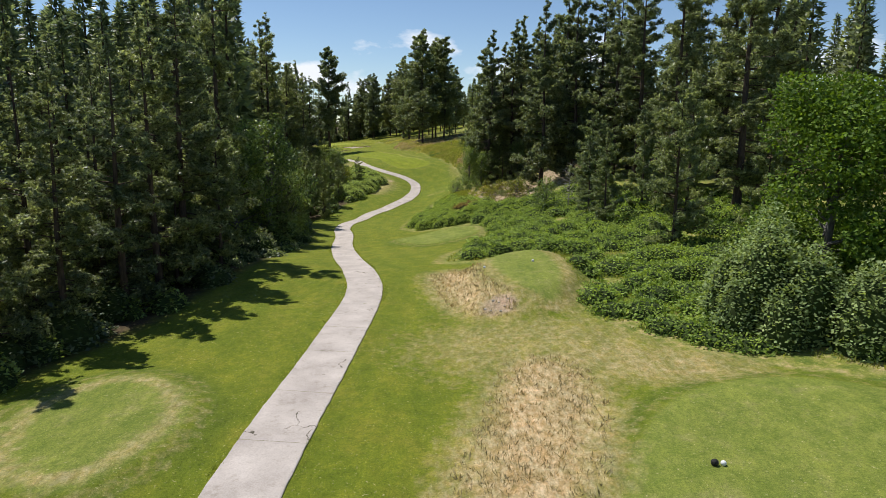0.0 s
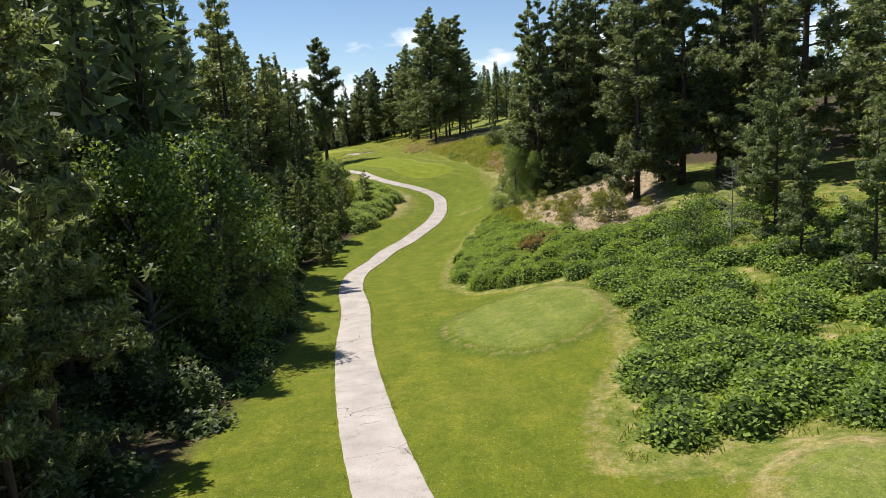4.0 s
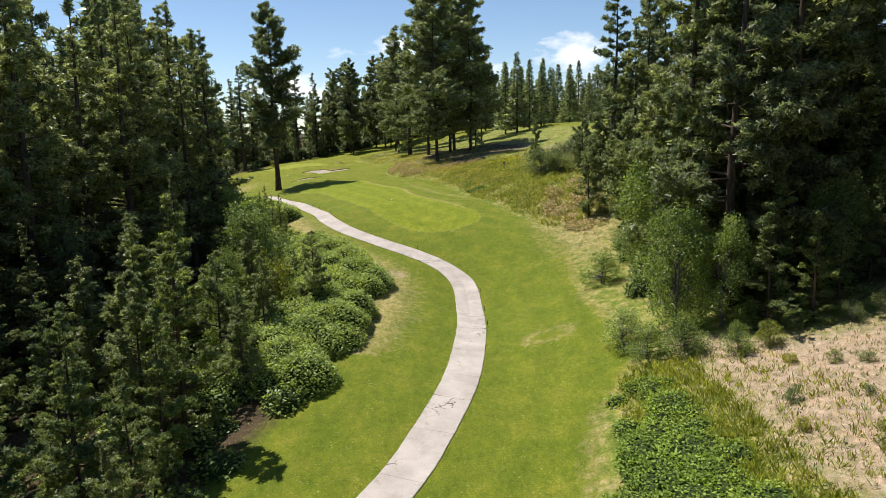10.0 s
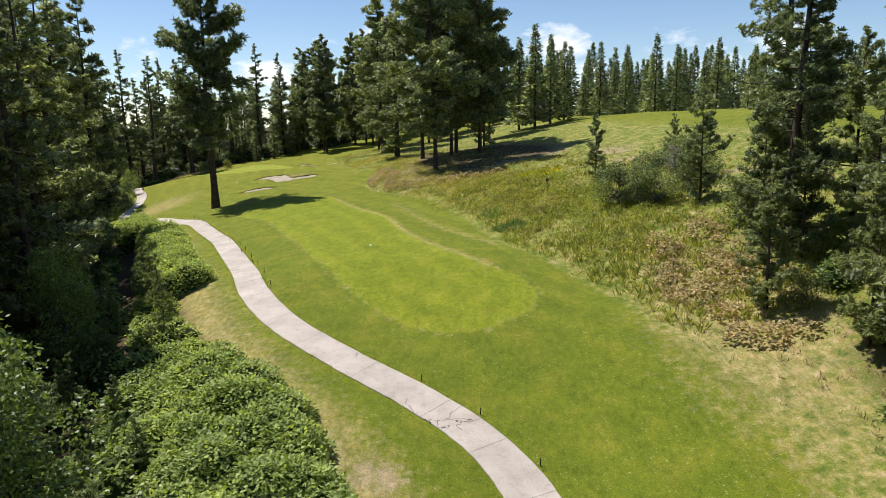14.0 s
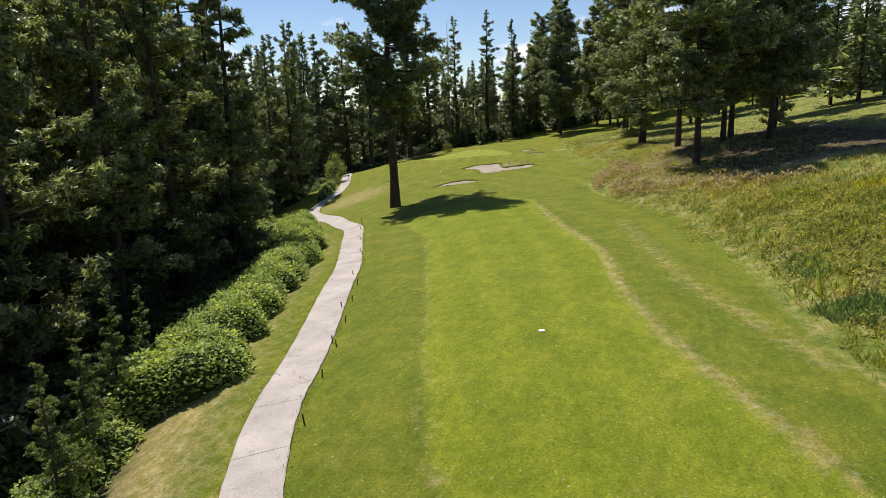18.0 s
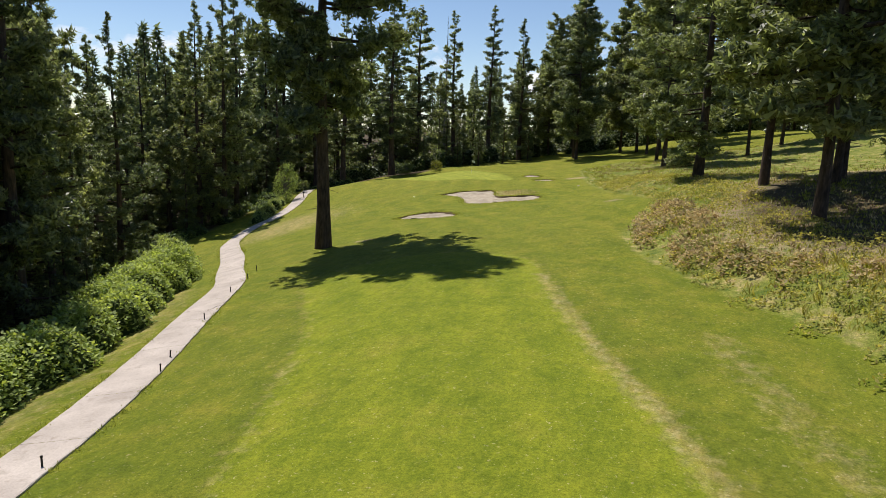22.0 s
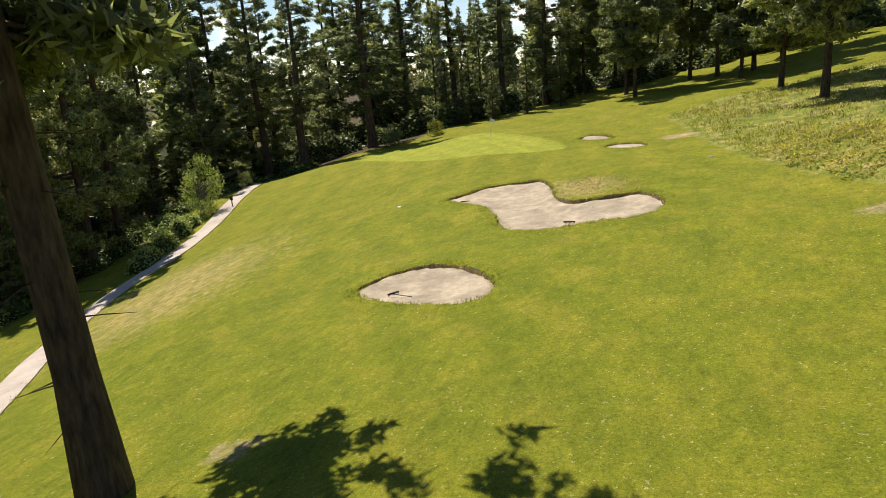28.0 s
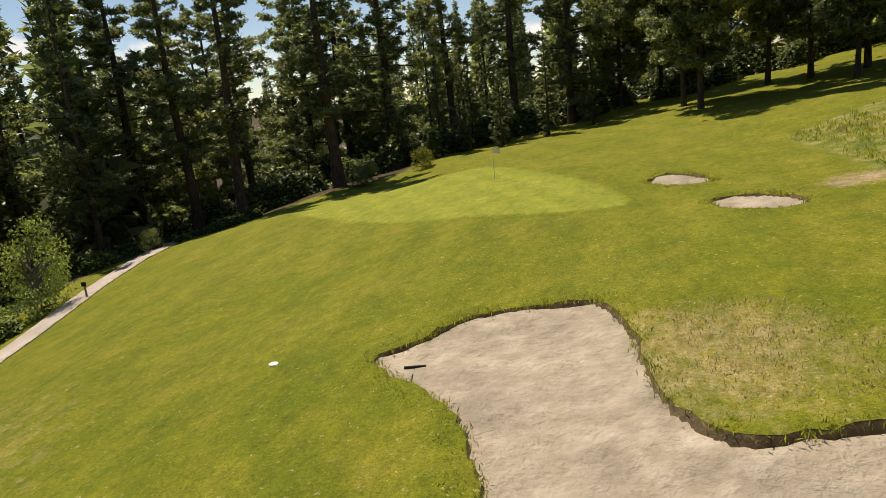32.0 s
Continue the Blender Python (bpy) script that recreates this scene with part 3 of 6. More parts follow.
def zones(x, y):
    """What covers the ground: fairway, tee, straw, green; dirt, woodland floor with some shade in its colour, wild
    growth.
    """
    fair = smooth01(inside_depth(x, y, FAIRWAY), 0.8)
    green = smooth01(inside_depth(x, y, GREEN), 1.5)
    tee = np.maximum.reduce([smooth01(inside_depth(x, y, p), 0.7) for p in (ROUND_TEE, MID_TEE, RIGHT_TEE, LEFT_TEE)])
    straw = np.maximum.reduce([0.95 * smooth01(inside_depth(x, y, p), 2.2) for p in (NEAR_STRAW, MID_STRAW)])
    # dried rims of the raised tees and of the mown edge
    for p, a in ((MID_TEE, 0.50), (RIGHT_TEE, 0.18), (LEFT_TEE, 0.25), (ROUND_TEE, 0.30)):
        rim = inside_depth(x, y, p)
        straw = np.maximum(straw, a * np.exp(-((rim + 0.6) / (0.45 if p is ROUND_TEE else 0.8)) ** 2))
    straw = np.maximum(straw, 0.50 * np.exp(-((inside_depth(x, y, LEFT_TEE) - 0.9) / 0.6) ** 2))
    straw = np.maximum(straw, 0.50 * smooth01(1.0 - np.hypot((x - 11.5) / 7.5, (y - 37.2 + 0.18 * (x - 11)) / 4.0), 0.5) * (1 - tee))
    straw = np.maximum(straw, 0.34 * np.exp(-(((x - right_x(y)) + 0.4) / 0.8) ** 2) * (y > 40) * (y < 200))
    straw = np.maximum(straw, 0.43 * smooth01(5.5 - np.hypot(x - 1.0, (y - 199) / 2.6), 3.0))
    straw = np.maximum(straw, 0.38 * smooth01(5.5 - np.hypot(x - 1.5, (y - 198) / 3.0), 3.0))
    straw = np.maximum(straw, 0.42 * smooth01(9.0 - np.hypot(x - 6, (y - 40) / 0.7), 4.0) * (1 - tee))
    straw = np.maximum(straw, 0.48 * smooth01(left_x(y) + 3.0 - x, 2.5) * (y > 165) * (y < 262) * (x > left_x(y) - 2))
    straw = np.maximum(straw, 0.44 * smooth01(3.4 - np.hypot((x + 49) / 1.0, (y - 305.5) / 0.9), 1.5))
    dirt = 0.8 * smooth01(inside_depth(x, y, DIRT_BANK), 3.0)
    dirt = np.maximum(dirt, 0.55 * smooth01(inside_depth(x, y, SHADED_BARE_SLOPE) + 2.0, 2.5))
    for cx, cy, r in ((8.7, 257.4, 4.5), (-1.5, 237.5, 2.6), (-11, 228.2, 1.5), (-6, 229.7, 1.6), (-3.6, 251, 3.0), (7, 246, 3.0), (13, 226, 2.5)):
        dirt = np.maximum(dirt, 0.52 * smooth01(r - np.hypot(x - cx, 0.8 * (y - cy)), 1.6))
    dry_gap = np.min([np.hypot(x - a, y - b) for a, b in DRY_LINE], axis=0)
    straw = np.maximum(straw, 0.30 * np.exp(-(dry_gap / 1.0) ** 2))
    straw = np.maximum(straw, 0.36 * np.exp(-((np.hypot((x + 7) / 1.5, y - 168.4) - 1.3) / 0.5) ** 2))
    straw = np.maximum(straw, (0.20 + 0.21 * (x > axis_x(y) + 5) * (y > 212) * (y < 262)) * np.exp(-(inside_depth(x, y, FAIRWAY) / 0.55) ** 2))
    straw = np.maximum(straw, 0.44 * smooth01(6.5 - np.hypot(x + 74, (y - 295) / 1.3), 4.0))
    for cx, cy, r in ((-33.9, 294.7, 1.2), (-43, 322.5, 2.0), (-21.4, 187.8, 1.7), (-53.6, 276.5, 1.2)):
        dirt = np.maximum(dirt, 0.55 * smooth01(r - np.hypot(x - cx, 1.3 * (y - cy)), 0.9))
    dirt = np.maximum(dirt, 0.8 * smooth01(1.4 - np.hypot(x - 3.6, (y - 47)), 0.6))
    # up to 120 the dark floor colour takes in grass that is only shaded
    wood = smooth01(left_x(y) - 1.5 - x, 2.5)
    # dark litter colour over that outline also carries the knoll pines' shade
    wood = np.maximum(wood, 0.66 * smooth01(inside_depth(x, y, SHADED_BARE_SLOPE), 3.0))
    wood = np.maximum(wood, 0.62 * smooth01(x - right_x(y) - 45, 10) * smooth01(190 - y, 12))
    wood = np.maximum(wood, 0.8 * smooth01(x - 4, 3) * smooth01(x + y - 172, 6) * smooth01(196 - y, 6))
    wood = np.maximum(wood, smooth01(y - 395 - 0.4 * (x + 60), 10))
    wild = smooth01(x - right_x(y), 0.9) * (y < 352)
    wild = wild * (1 - smooth01(x - 22 + 0.25 * (y - 270), 5))
    lush = np.clip(1 - np.abs(y - 175) / 150, 0, 1) ** 0.6
    lush = np.maximum(lush, 0.75 * smooth01(90 - y, 20))
    return fair, tee, straw, green, dirt, wood, wild, lush


def zone_layers(me, x, y):
    fair, tee, straw, green, dirt, wood, wild, lush = zones(x, y)
    ring = inside_depth(x, y, FAIRWAY)
    passes = np.where(ring > 0, np.clip(np.sin(ring * 2.05) * 1.6, -1, 1), np.clip(np.sin(path_gap(x, y) * 1.75) * 1.6, -1, 1) * (0.75 - 0.75 * wild))
    passes = np.where(green > 0.5, np.sin((x + 0.7 * y) * 2.2), passes)
    collar = np.max([np.exp(-((inside_depth(x, y, p) + 0.9) / 0.8) ** 2) for p in (RIGHT_TEE, LEFT_TEE, ROUND_TEE)], axis=0)
    lay = me.color_attributes.new("zone_c", "FLOAT_COLOR", "POINT")
    lay.data.foreach_set("color", np.stack([0.5 + 0.5 * passes, collar, 0 * x, 1 + 0 * x], 1).astype(np.float32).ravel())
    for name, cols in (("zone_a", (fair, tee, straw, green)), ("zone_b", (dirt, wood, wild, lush))):
        lay = me.color_attributes.new(name, "FLOAT_COLOR", "POINT")
        lay.data.foreach_set("color", np.stack(cols, 1).astype(np.float32).ravel())


idx = np.arange(ny * nx).reshape(ny, nx)
quads = np.stack([idx[:-1, :-1], idx[:-1, 1:], idx[1:, 1:], idx[1:, :-1]], -1).reshape(-1, 4)
fx, fy = gx.ravel()[quads].mean(1), gy.ravel()[quads].mean(1)
keep = np.ones(len(quads), bool)
for _, outline in BUNKERS:
    box = (fx > outline[:, 0].min() - 2) & (fx < outline[:, 0].max() + 2) & (fy > outline[:, 1].min() - 2) & (fy < outline[:, 1].max() + 2)
    where = np.nonzero(box)[0]
    keep[where[inside_depth(fx[where], fy[where], outline) > -0.45]] = False
g_me = mesh_of("ground", np.stack([gx.ravel(), gy.ravel(), gz.ravel()], 1), quads[keep], True)
zone_layers(g_me, gx.ravel(), gy.ravel())
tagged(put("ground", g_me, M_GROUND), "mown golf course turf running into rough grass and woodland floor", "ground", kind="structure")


# ---- bunkers ----
def outward(line):
    d = np.roll(line, -1, axis=0) - np.roll(line, 1, axis=0)
    nrm = np.stack([d[:, 1], -d[:, 0]], 1)
    nrm /= np.linalg.norm(nrm, axis=1)[:, None]
    area = 0.5 * np.sum(line[:, 0] * np.roll(line[:, 1], -1) - np.roll(line[:, 0], -1) * line[:, 1])
    return nrm if area > 0 else -nrm


def ring_mesh(name, rings, smooth=True):
    k = len(rings[0])
    f = []
    for a in range(len(rings) - 1):
        for i in range(k):
            j = (i + 1) % k
            f.append((a * k + i, a * k + j, (a + 1) * k + j, (a + 1) * k + i))
    return mesh_of(name, np.concatenate(rings), f, smooth)


def build_bunker(line, rng):
    line = line + rng.normal(size=line.shape) * 0.05
    nrm = outward(line)
    z = land(line[:, 0], line[:, 1])
    walk_round = np.linspace(0, 2 * math.pi, len(line), endpoint=False)
    base = bpy.data.objects.new("bunker", None)
    scene.collection.objects.link(base)
    lip_h = 0.02 + 0.05 * rng.random(len(line)) + 0.04 * np.sin(walk_round * 11 + 1) * np.sin(walk_round * 17)

    def ring(off, dz):
        q = line + nrm * off
        return np.column_stack([q, land(q[:, 0], q[:, 1]) + dz])

    collar = ring_mesh("grass_collar", [ring(-0.05, lip_h), ring(0.15, lip_h + 0.05), ring(0.6, 0.07), ring(1.5, -0.04)])
    co = np.zeros(len(collar.vertices) * 3, np.float32)
    collar.vertices.foreach_get("co", co)
    co = co.reshape(-1, 3)
    zone_layers(collar, co[:, 0], co[:, 1])
    put("grass_collar", collar, M_GROUND, base)
    put("lip", ring_mesh("lip", [ring(-0.045, lip_h), ring(-0.10, lip_h - 0.10), ring(-0.22, -0.35), ring(-0.3, -1.4)]), M_LIP, base, "dark undercut earth lip")
    lo, hi = line.min(0) - 0.6, line.max(0) + 0.6
    sx, sy = np.meshgrid(np.arange(lo[0], hi[0], 0.22), np.arange(lo[1], hi[1], 0.22))
    sd = inside_depth(sx, sy, line)
    zl = land(sx, sy)
    low = z.min()
    sz = 0.92 * zl + 0.08 * low - 0.04 - 0.18 * np.clip(sd / 1.5, 0, 1)
    sz = np.minimum(sz, zl - 0.05) + 0.035 * rng.random(sx.shape) * (sd > 0.3) + 0.04 * np.sin(sx * 2.1 + 1.3 * sy) * np.sin(sy * 1.7)
    sz = sz + 0.05 * np.sin(sx * 5.1 + 2 * np.sin(sy * 1.3)) * np.sin(sy * 3.7 + np.sin(sx * 2.2)) * np.clip(sd, 0, 1)
    si = np.arange(sx.size).reshape(sx.shape)
    q = np.stack([si[:-1, :-1], si[:-1, 1:], si[1:, 1:], si[1:, :-1]], -1).reshape(-1, 4)
    q = q[sd.ravel()[q].max(1) > -0.35]
    sz = np.where(sd < -0.02, np.minimum(sz, zl - 0.3), sz)
    put("sand", mesh_of("sand", np.stack([sx.ravel(), sy.ravel(), sz.ravel()], 1), q, True), M_SAND, base, "raked pale tan sand")
    return base


b_rng = np.random.default_rng(5)
for kind_word, outline in BUNKERS:
    tagged(build_bunker(outline, b_rng), {"kidney": "large kidney-shaped sand bunker with a dark grassy lip", "oval": "oval sand bunker cut into the mown slope", "far": "small round sand bunker beside the putting green", "small": "narrow sand bunker with a dark lip near the green"}[kind_word], "sand bunker", "greenside bunkers")


# ---- trees ----
def pine_parts(seed, height, base_frac, radius, clumps, per, puff, mat, bark, lean=0.0, taper=0.75, droop=-0.1, trunk_r=None, top_round=0.0, flat=0.8):
    """A conifer: trunk, limbs, dead stubs, and needles gathered in puffs along the limbs."""
    rng = np.random.default_rng(seed)
    tree = bpy.data.objects.new("pine_tree", None)
    scene.collection.objects.link(tree)
    r0 = trunk_r or height * 0.0125
    hs = np.linspace(-0.4, height, 11)
    bend = lean * (hs / height) ** 2
    pts = np.stack([bend + 0.12 * np.sin(hs * 0.23 + seed), 0.12 * np.cos(hs * 0.19 + seed), hs], 1)
    rad = r0 * np.clip(1 - (np.maximum(hs, 0) / height) ** 1.15, 0.03, 1)
    rad[0] *= 1.35
    v, f = tube(pts, rad, 9)
    put("trunk", mesh_of("trunk", v, f, True), bark, tree)
    zb = base_frac * height
    limbs, hubs, sizes = [], [], []
    n_limb = int(28 + height * 1.5)
    heads = rng.uniform(0, 2 * math.pi, 12)
    for i in range(n_limb):
        s = (i + rng.random()) / n_limb
        z = zb + (height - zb) * s ** 1.02
        a = rng.uniform(0, 2 * math.pi)
        # the crown bulges and thins unevenly round the trunk
        uneven = 1 + 0.22 * math.sin(a * 2 + heads[0] + s * 9) + 0.14 * math.sin(a * 3 + heads[1] - s * 17)
        prof = radius * ((1 - s) ** taper) * min(1.0, 0.5 + 2.4 * s) * uneven + 0.2 + top_round * (1 - s) * s * 2
        L = max(0.25, prof * rng.uniform(0.5, 1.18))
        up = rng.uniform(-0.1, 0.25) + 0.55 * s + droop
        end = np.array([math.cos(a) * L, math.sin(a) * L, up * L])
        side = np.array([-math.sin(a), math.cos(a), 0.0])
        o = np.array([np.interp(z, hs, pts[:, 0]), np.interp(z, hs, pts[:, 1]), z])
        if L > 0.8:
            mid = o + end * 0.55 + np.array([0, 0, -0.06 * L])
            limbs.append(tube([o, mid, o + end], [0.02 * L + 0.015, 0.013 * L + 0.01, 0.006], 4))
        k = max(2, int(clumps / n_limb * (0.3 + L) / (0.55 * radius + 0.3)))
        t = rng.uniform(0.22, 1.04, k) ** 0.75
        h = o + end * t[:, None] + side * (rng.normal(size=k) * 0.15 * L)[:, None]
        h[:, 2] += rng.normal(size=k) * 0.08 * L + 0.12 * L * t * t - 0.03 * L
        hubs.append(h)
        sizes.append(puff * rng.uniform(0.55, 1.3, k) * (1.0 if L > 0.25 * radius else 0.75))
    for i in range(9):
        hubs.append(np.array([[pts[-1, 0], pts[-1, 1], height - 0.32 * i]]))
        sizes.append(np.array([puff * (0.35 + 0.05 * i)]))
    # dead stubs on the bare part of the trunk
    for i in range(int(zb * 1.6)):
        z = rng.uniform(0.25, 1.0) * zb
        a, L = rng.uniform(0, 2 * math.pi), rng.uniform(0.3, 0.28 * radius + 0.4)
        o = np.array([np.interp(z, hs, pts[:, 0]), np.interp(z, hs, pts[:, 1]), z])
        e = o + np.array([math.cos(a) * L, math.sin(a) * L, rng.uniform(-0.35, 0.1) * L])
        limbs.append(tube([o, (o + e) / 2 + np.array([0, 0, 0.03]), e], [0.03, 0.02, 0.006], 4))
    c, r = np.concatenate(hubs), np.concatenate(sizes)
    c2, r2 = np.repeat(c, per, 0), np.repeat(r, per)
    n = len(c2)
    d = unit(rng.normal(size=(n, 3)) + np.array([0, 0, 0.22]))
    pos = c2 + d * np.array([1, 1, flat]) * (r2 * rng.uniform(0.35, 0.95, n))[:, None]
    way = unit(d * 0.55 + rng.normal(size=(n, 3)) * 0.6)
    v, f = needles(pos - way * (0.35 * r2)[:, None], way, r2 * rng.uniform(0.6, 1.15, n), r2 * rng.uniform(0.26, 0.46, n), rng, d + np.array([-0.2, 0.0, 0.7]))
    if limbs:
        lv, lf = join(limbs)
        put("branchwork", mesh_of("branchwork", lv, lf, True), bark, tree)["kind"] = "stuff"
    put("crown", mesh_of("crown", v, f), mat, tree)
    return tree


def leafy_parts(seed, height, radius, leaves, leaf, mat, bark, clear=0.12, name="broadleaf_tree", stems=1):
    rng = np.random.default_rng(seed)
    tree = bpy.data.objects.new(name, None)
    scene.collection.objects.link(tree)
    wood = []
    for s in range(stems):
        off = np.array([rng.uniform(-0.4, 0.4), rng.uniform(-0.4, 0.4), -0.3]) if stems > 1 else np.array([0, 0, -0.3])
        tip = np.array([rng.normal() * radius * 0.25, rng.normal() * radius * 0.25, height * 0.82])
        wood.append(tube([off, off * 0.6 + tip * 0.4, tip], [height * 0.02 / stems ** 0.5, height * 0.013 / stems ** 0.5, 0.02], 7))
    v, f = join(wood)
    put("trunk", mesh_of("trunk", v, f, True), bark, tree)
    lobes, limbs = [], []
    for i in range(int(20 + height * 1.5)):
        z = height * rng.uniform(clear, 0.95)
        s = (z / height - clear) / (1 - clear)
        rr = radius * math.sin(math.pi * min(1, 0.22 + 0.75 * s)) ** 0.7 * rng.uniform(0.35, 0.95)
        a = rng.uniform(0, 2 * math.pi)
        c = np.array([math.cos(a) * rr, math.sin(a) * rr, z])
        lobes.append((c, radius * rng.uniform(0.20, 0.38)))
        limbs.append(tube([np.array([0, 0, z * 0.72]), c * 0.6 + np.array([0, 0, z * 0.34]), c], [0.05 + 0.004 * height, 0.035, 0.012], 4))
    v, f = join(limbs)
    put("branchwork", mesh_of("branchwork", v, f, True), bark, tree)["kind"] = "stuff"
    wts = np.array([r * r for _, r in lobes])
    pick = rng.choice(len(lobes), leaves, p=wts / wts.sum())
    cen = np.array([c for c, _ in lobes])[pick]
    rad = np.array([r for _, r in lobes])[pick]
    d = unit(rng.normal(size=(leaves, 3)))
    pos = cen + d * (rad * rng.uniform(0.55, 1.08, leaves))[:, None]
    way = unit(d * 0.7 + rng.normal(size=(leaves, 3)) * 0.7 + np.array([0, 0, -0.1]))
    v, f = blades(pos, way, leaf * rng.uniform(0.6, 1.3, leaves), leaf * rng.uniform(0.45, 0.8, leaves), rng, d * 0.7 + np.array([0, 0, 0.6]))
    put("crown", mesh_of("crown", v, f), mat, tree)
    return tree


class Stand:
    """One model of a tree, set out many times."""

    def __init__(self, model, height, label, category, group):
        self.model, self.height, self.used = model, height, False
        tagged(model, label, category, group)

    def place(self, x, y, height, turn=0.0, wide=1.0, sink=0.1):
        s = height / self.height
        m = pose(x, y, land1(x, y) - sink, 0, 0, turn) @ Matrix.Diagonal((s * wide, s * wide, s, 1))
        if not self.used:
            self.model.matrix_basis, self.used = m, True
            return self.model
        k = self.model.scale
        return copy_thing(self.model, m @ Matrix.Diagonal((1 / k[0], 1 / k[1], 1 / k[2], 1)))


TALL = "tall dark green ponderosa pine with a brown furrowed trunk"
S_PINE = [Stand(pine_parts(11 + i, 36, bf, r, 1250, 28, 0.47, M_PINE, M_BARK, lean, tp), 36, TALL, "pine tree", "tall pines of the wood") for i, (bf, r, lean, tp) in enumerate(((0.05, 5.4, 0.5, 0.8), (0.08, 5.0, -0.4, 0.7), (0.04, 5.7, 0.2, 0.88)))]
S_NEAR = [Stand(pine_parts(21 + i, 36, bf, r, 1900, 30, 0.46, M_PINE, M_BARK, lean, tp, -0.1, 0.36), 36, TALL, "pine tree", "tall pines of the wood") for i, (bf, r, lean, tp) in enumerate(((0.04, 5.7, 0.4, 0.8), (0.05, 5.2, -0.3, 0.74)))]
S_BARE = [Stand(pine_parts(31 + i, 36, bf, r, 640, 28, 0.47, M_PINE, M_BARK, lean, 0.78), 36, "tall slender pine with a long bare trunk", "pine tree", "tall pines of the wood") for i, (bf, r, lean) in enumerate(((0.30, 4.3, 0.4), (0.22, 4.0, -0.5)))]
S_KNOLL = [Stand(pine_parts(41 + i, 36, bf, r, 1900, 25, 0.57, M_PINE, M_BARK, lean, 0.5, -0.12, 0.25), 36, "tall broad pine with a clear lower trunk on the knoll", "pine tree", "pines on the knoll") for i, (bf, r, lean) in enumerate(((0.13, 5.7, 0.3), (0.16, 5.4, -0.3)))]
S_FIR = [Stand(pine_parts(51 + i, 32, 0.02, r, 1450, 24, 0.42, M_FIR, M_BARK, 0.1, 0.95, -0.28, None, 0.0, 0.5), 32, "dense dark conical fir with branches down to the ground", "fir tree", "firs of the wood") for i, r in enumerate((4.8, 4.2))]
S_SLIM = [Stand(pine_parts(61 + i, 30, bf, r, 600, 28, 0.43, M_PINE, M_BARK, lean, 0.82, -0.05), 30, "slim forest pine with a thin open crown and dark trunk", "pine tree", "slim pines of the wood") for i, (bf, r, lean) in enumerate(((0.10, 3.6, 0.3), (0.18, 3.2, -0.3), (0.14, 3.9, 0.1)))]
S_SPRUCE = [Stand(pine_parts(81 + i, 12, 0.01, r, 800, 26, 0.26, M_SPRUCE, M_BARK, 0.1, 0.9, -0.15, None, 0.0, 0.6), 12, "young bright green fir with branches down to the ground", "fir tree", "young firs below the path") for i, r in enumerate((3.0, 2.6))]
S_YOUNG = [Stand(pine_parts(91 + i, 14, 0.04, r, 850, 28, 0.30, M_YOUNG, M_BARK, 0.1, 0.7, 0.05), 14, "young grey-green pine, bushy down to the ground", "pine tree", "young pines") for i, r in enumerate((3.3, 2.9))]
S_BROAD = [Stand(leafy_parts(111 + i, 14, 4.6, 12000, 0.28, M_LEAF, M_GREYBARK), 14, "broadleaf tree with glossy mid-green leaves", "broadleaf tree", "broadleaf trees") for i in range(2)]
S_LIGHT = Stand(leafy_parts(121, 15, 5.2, 24000, 0.28, M_LIGHTLEAF, M_GREYBARK, 0.05), 15, "bright yellow-green leafy tree at the edge of the rough", "broadleaf tree", "broadleaf trees")
S_BUSH = [Stand(leafy_parts(131 + i, 3.2, 1.9, 3600, 0.15, mt, M_GREYBARK, 0.02, "bush", 4), 3.2, lb, "bush", "bushes of the rough") for i, (mt, lb) in enumerate(((M_SAGE, "rounded grey-green bush on the dry bank"), (M_YELLOW, "yellow-green leafy bush on the bare bank"), (M_LEAF, "dark green leafy bush"), (M_PALE, "pale green leafy bush beside the path")))]

t_rng = np.random.default_rng(8)


def far_model(seed, height, radius, taper):
    """A distant conifer as plain arrays: stem and needles."""
    rng = np.random.default_rng(seed)
    stem, _ = tube([(0, 0, -0.5), (0, 0, height * 0.6), (0, 0, height)], [height * 0.012, height * 0.007, 0.02], 5)
    sf = np.array([(i * 5 + k, i * 5 + (k + 1) % 5, (i + 1) * 5 + k) for i in range(2) for k in range(5)] + [(i * 5 + (k + 1) % 5, (i + 1) * 5 + (k + 1) % 5, (i + 1) * 5 + k) for i in range(2) for k in range(5)])
    n = 950
    s = rng.random(n) ** 0.95
    a = rng.uniform(0, 2 * math.pi, n)
    lobes = 0.85 + 0.2 * np.sin(a * 3 + s * 40) * np.sin(s * 55 + a)
    r = (radius * (1 - s) ** taper * lobes + 0.2) * rng.uniform(0.35, 1.0, n)
    c = np.stack([np.cos(a) * r, np.sin(a) * r, height * (0.06 + 0.94 * s)], 1)
    d = unit(np.stack([np.cos(a), np.sin(a), np.full(n, 0.15)], 1) + rng.normal(size=(n, 3)) * 0.7)
    v, f = needles(c, d, (1.25 - 0.75 * s) * rng.uniform(1.0, 2.1, n), (1.25 - 0.75 * s) * rng.uniform(0.6, 1.05, n), rng, unit(c * np.array([1, 1, 0])) * 0.6 + np.array([0, 0, 0.8]))
    return (stem, sf), (v, f)


FAR_MODELS = [far_model(71 + i, 30, r, tp) for i, (r, tp) in enumerate(((4.7, 1.05), (4.0, 0.95), (5.2, 1.1), (4.4, 1.0)))]


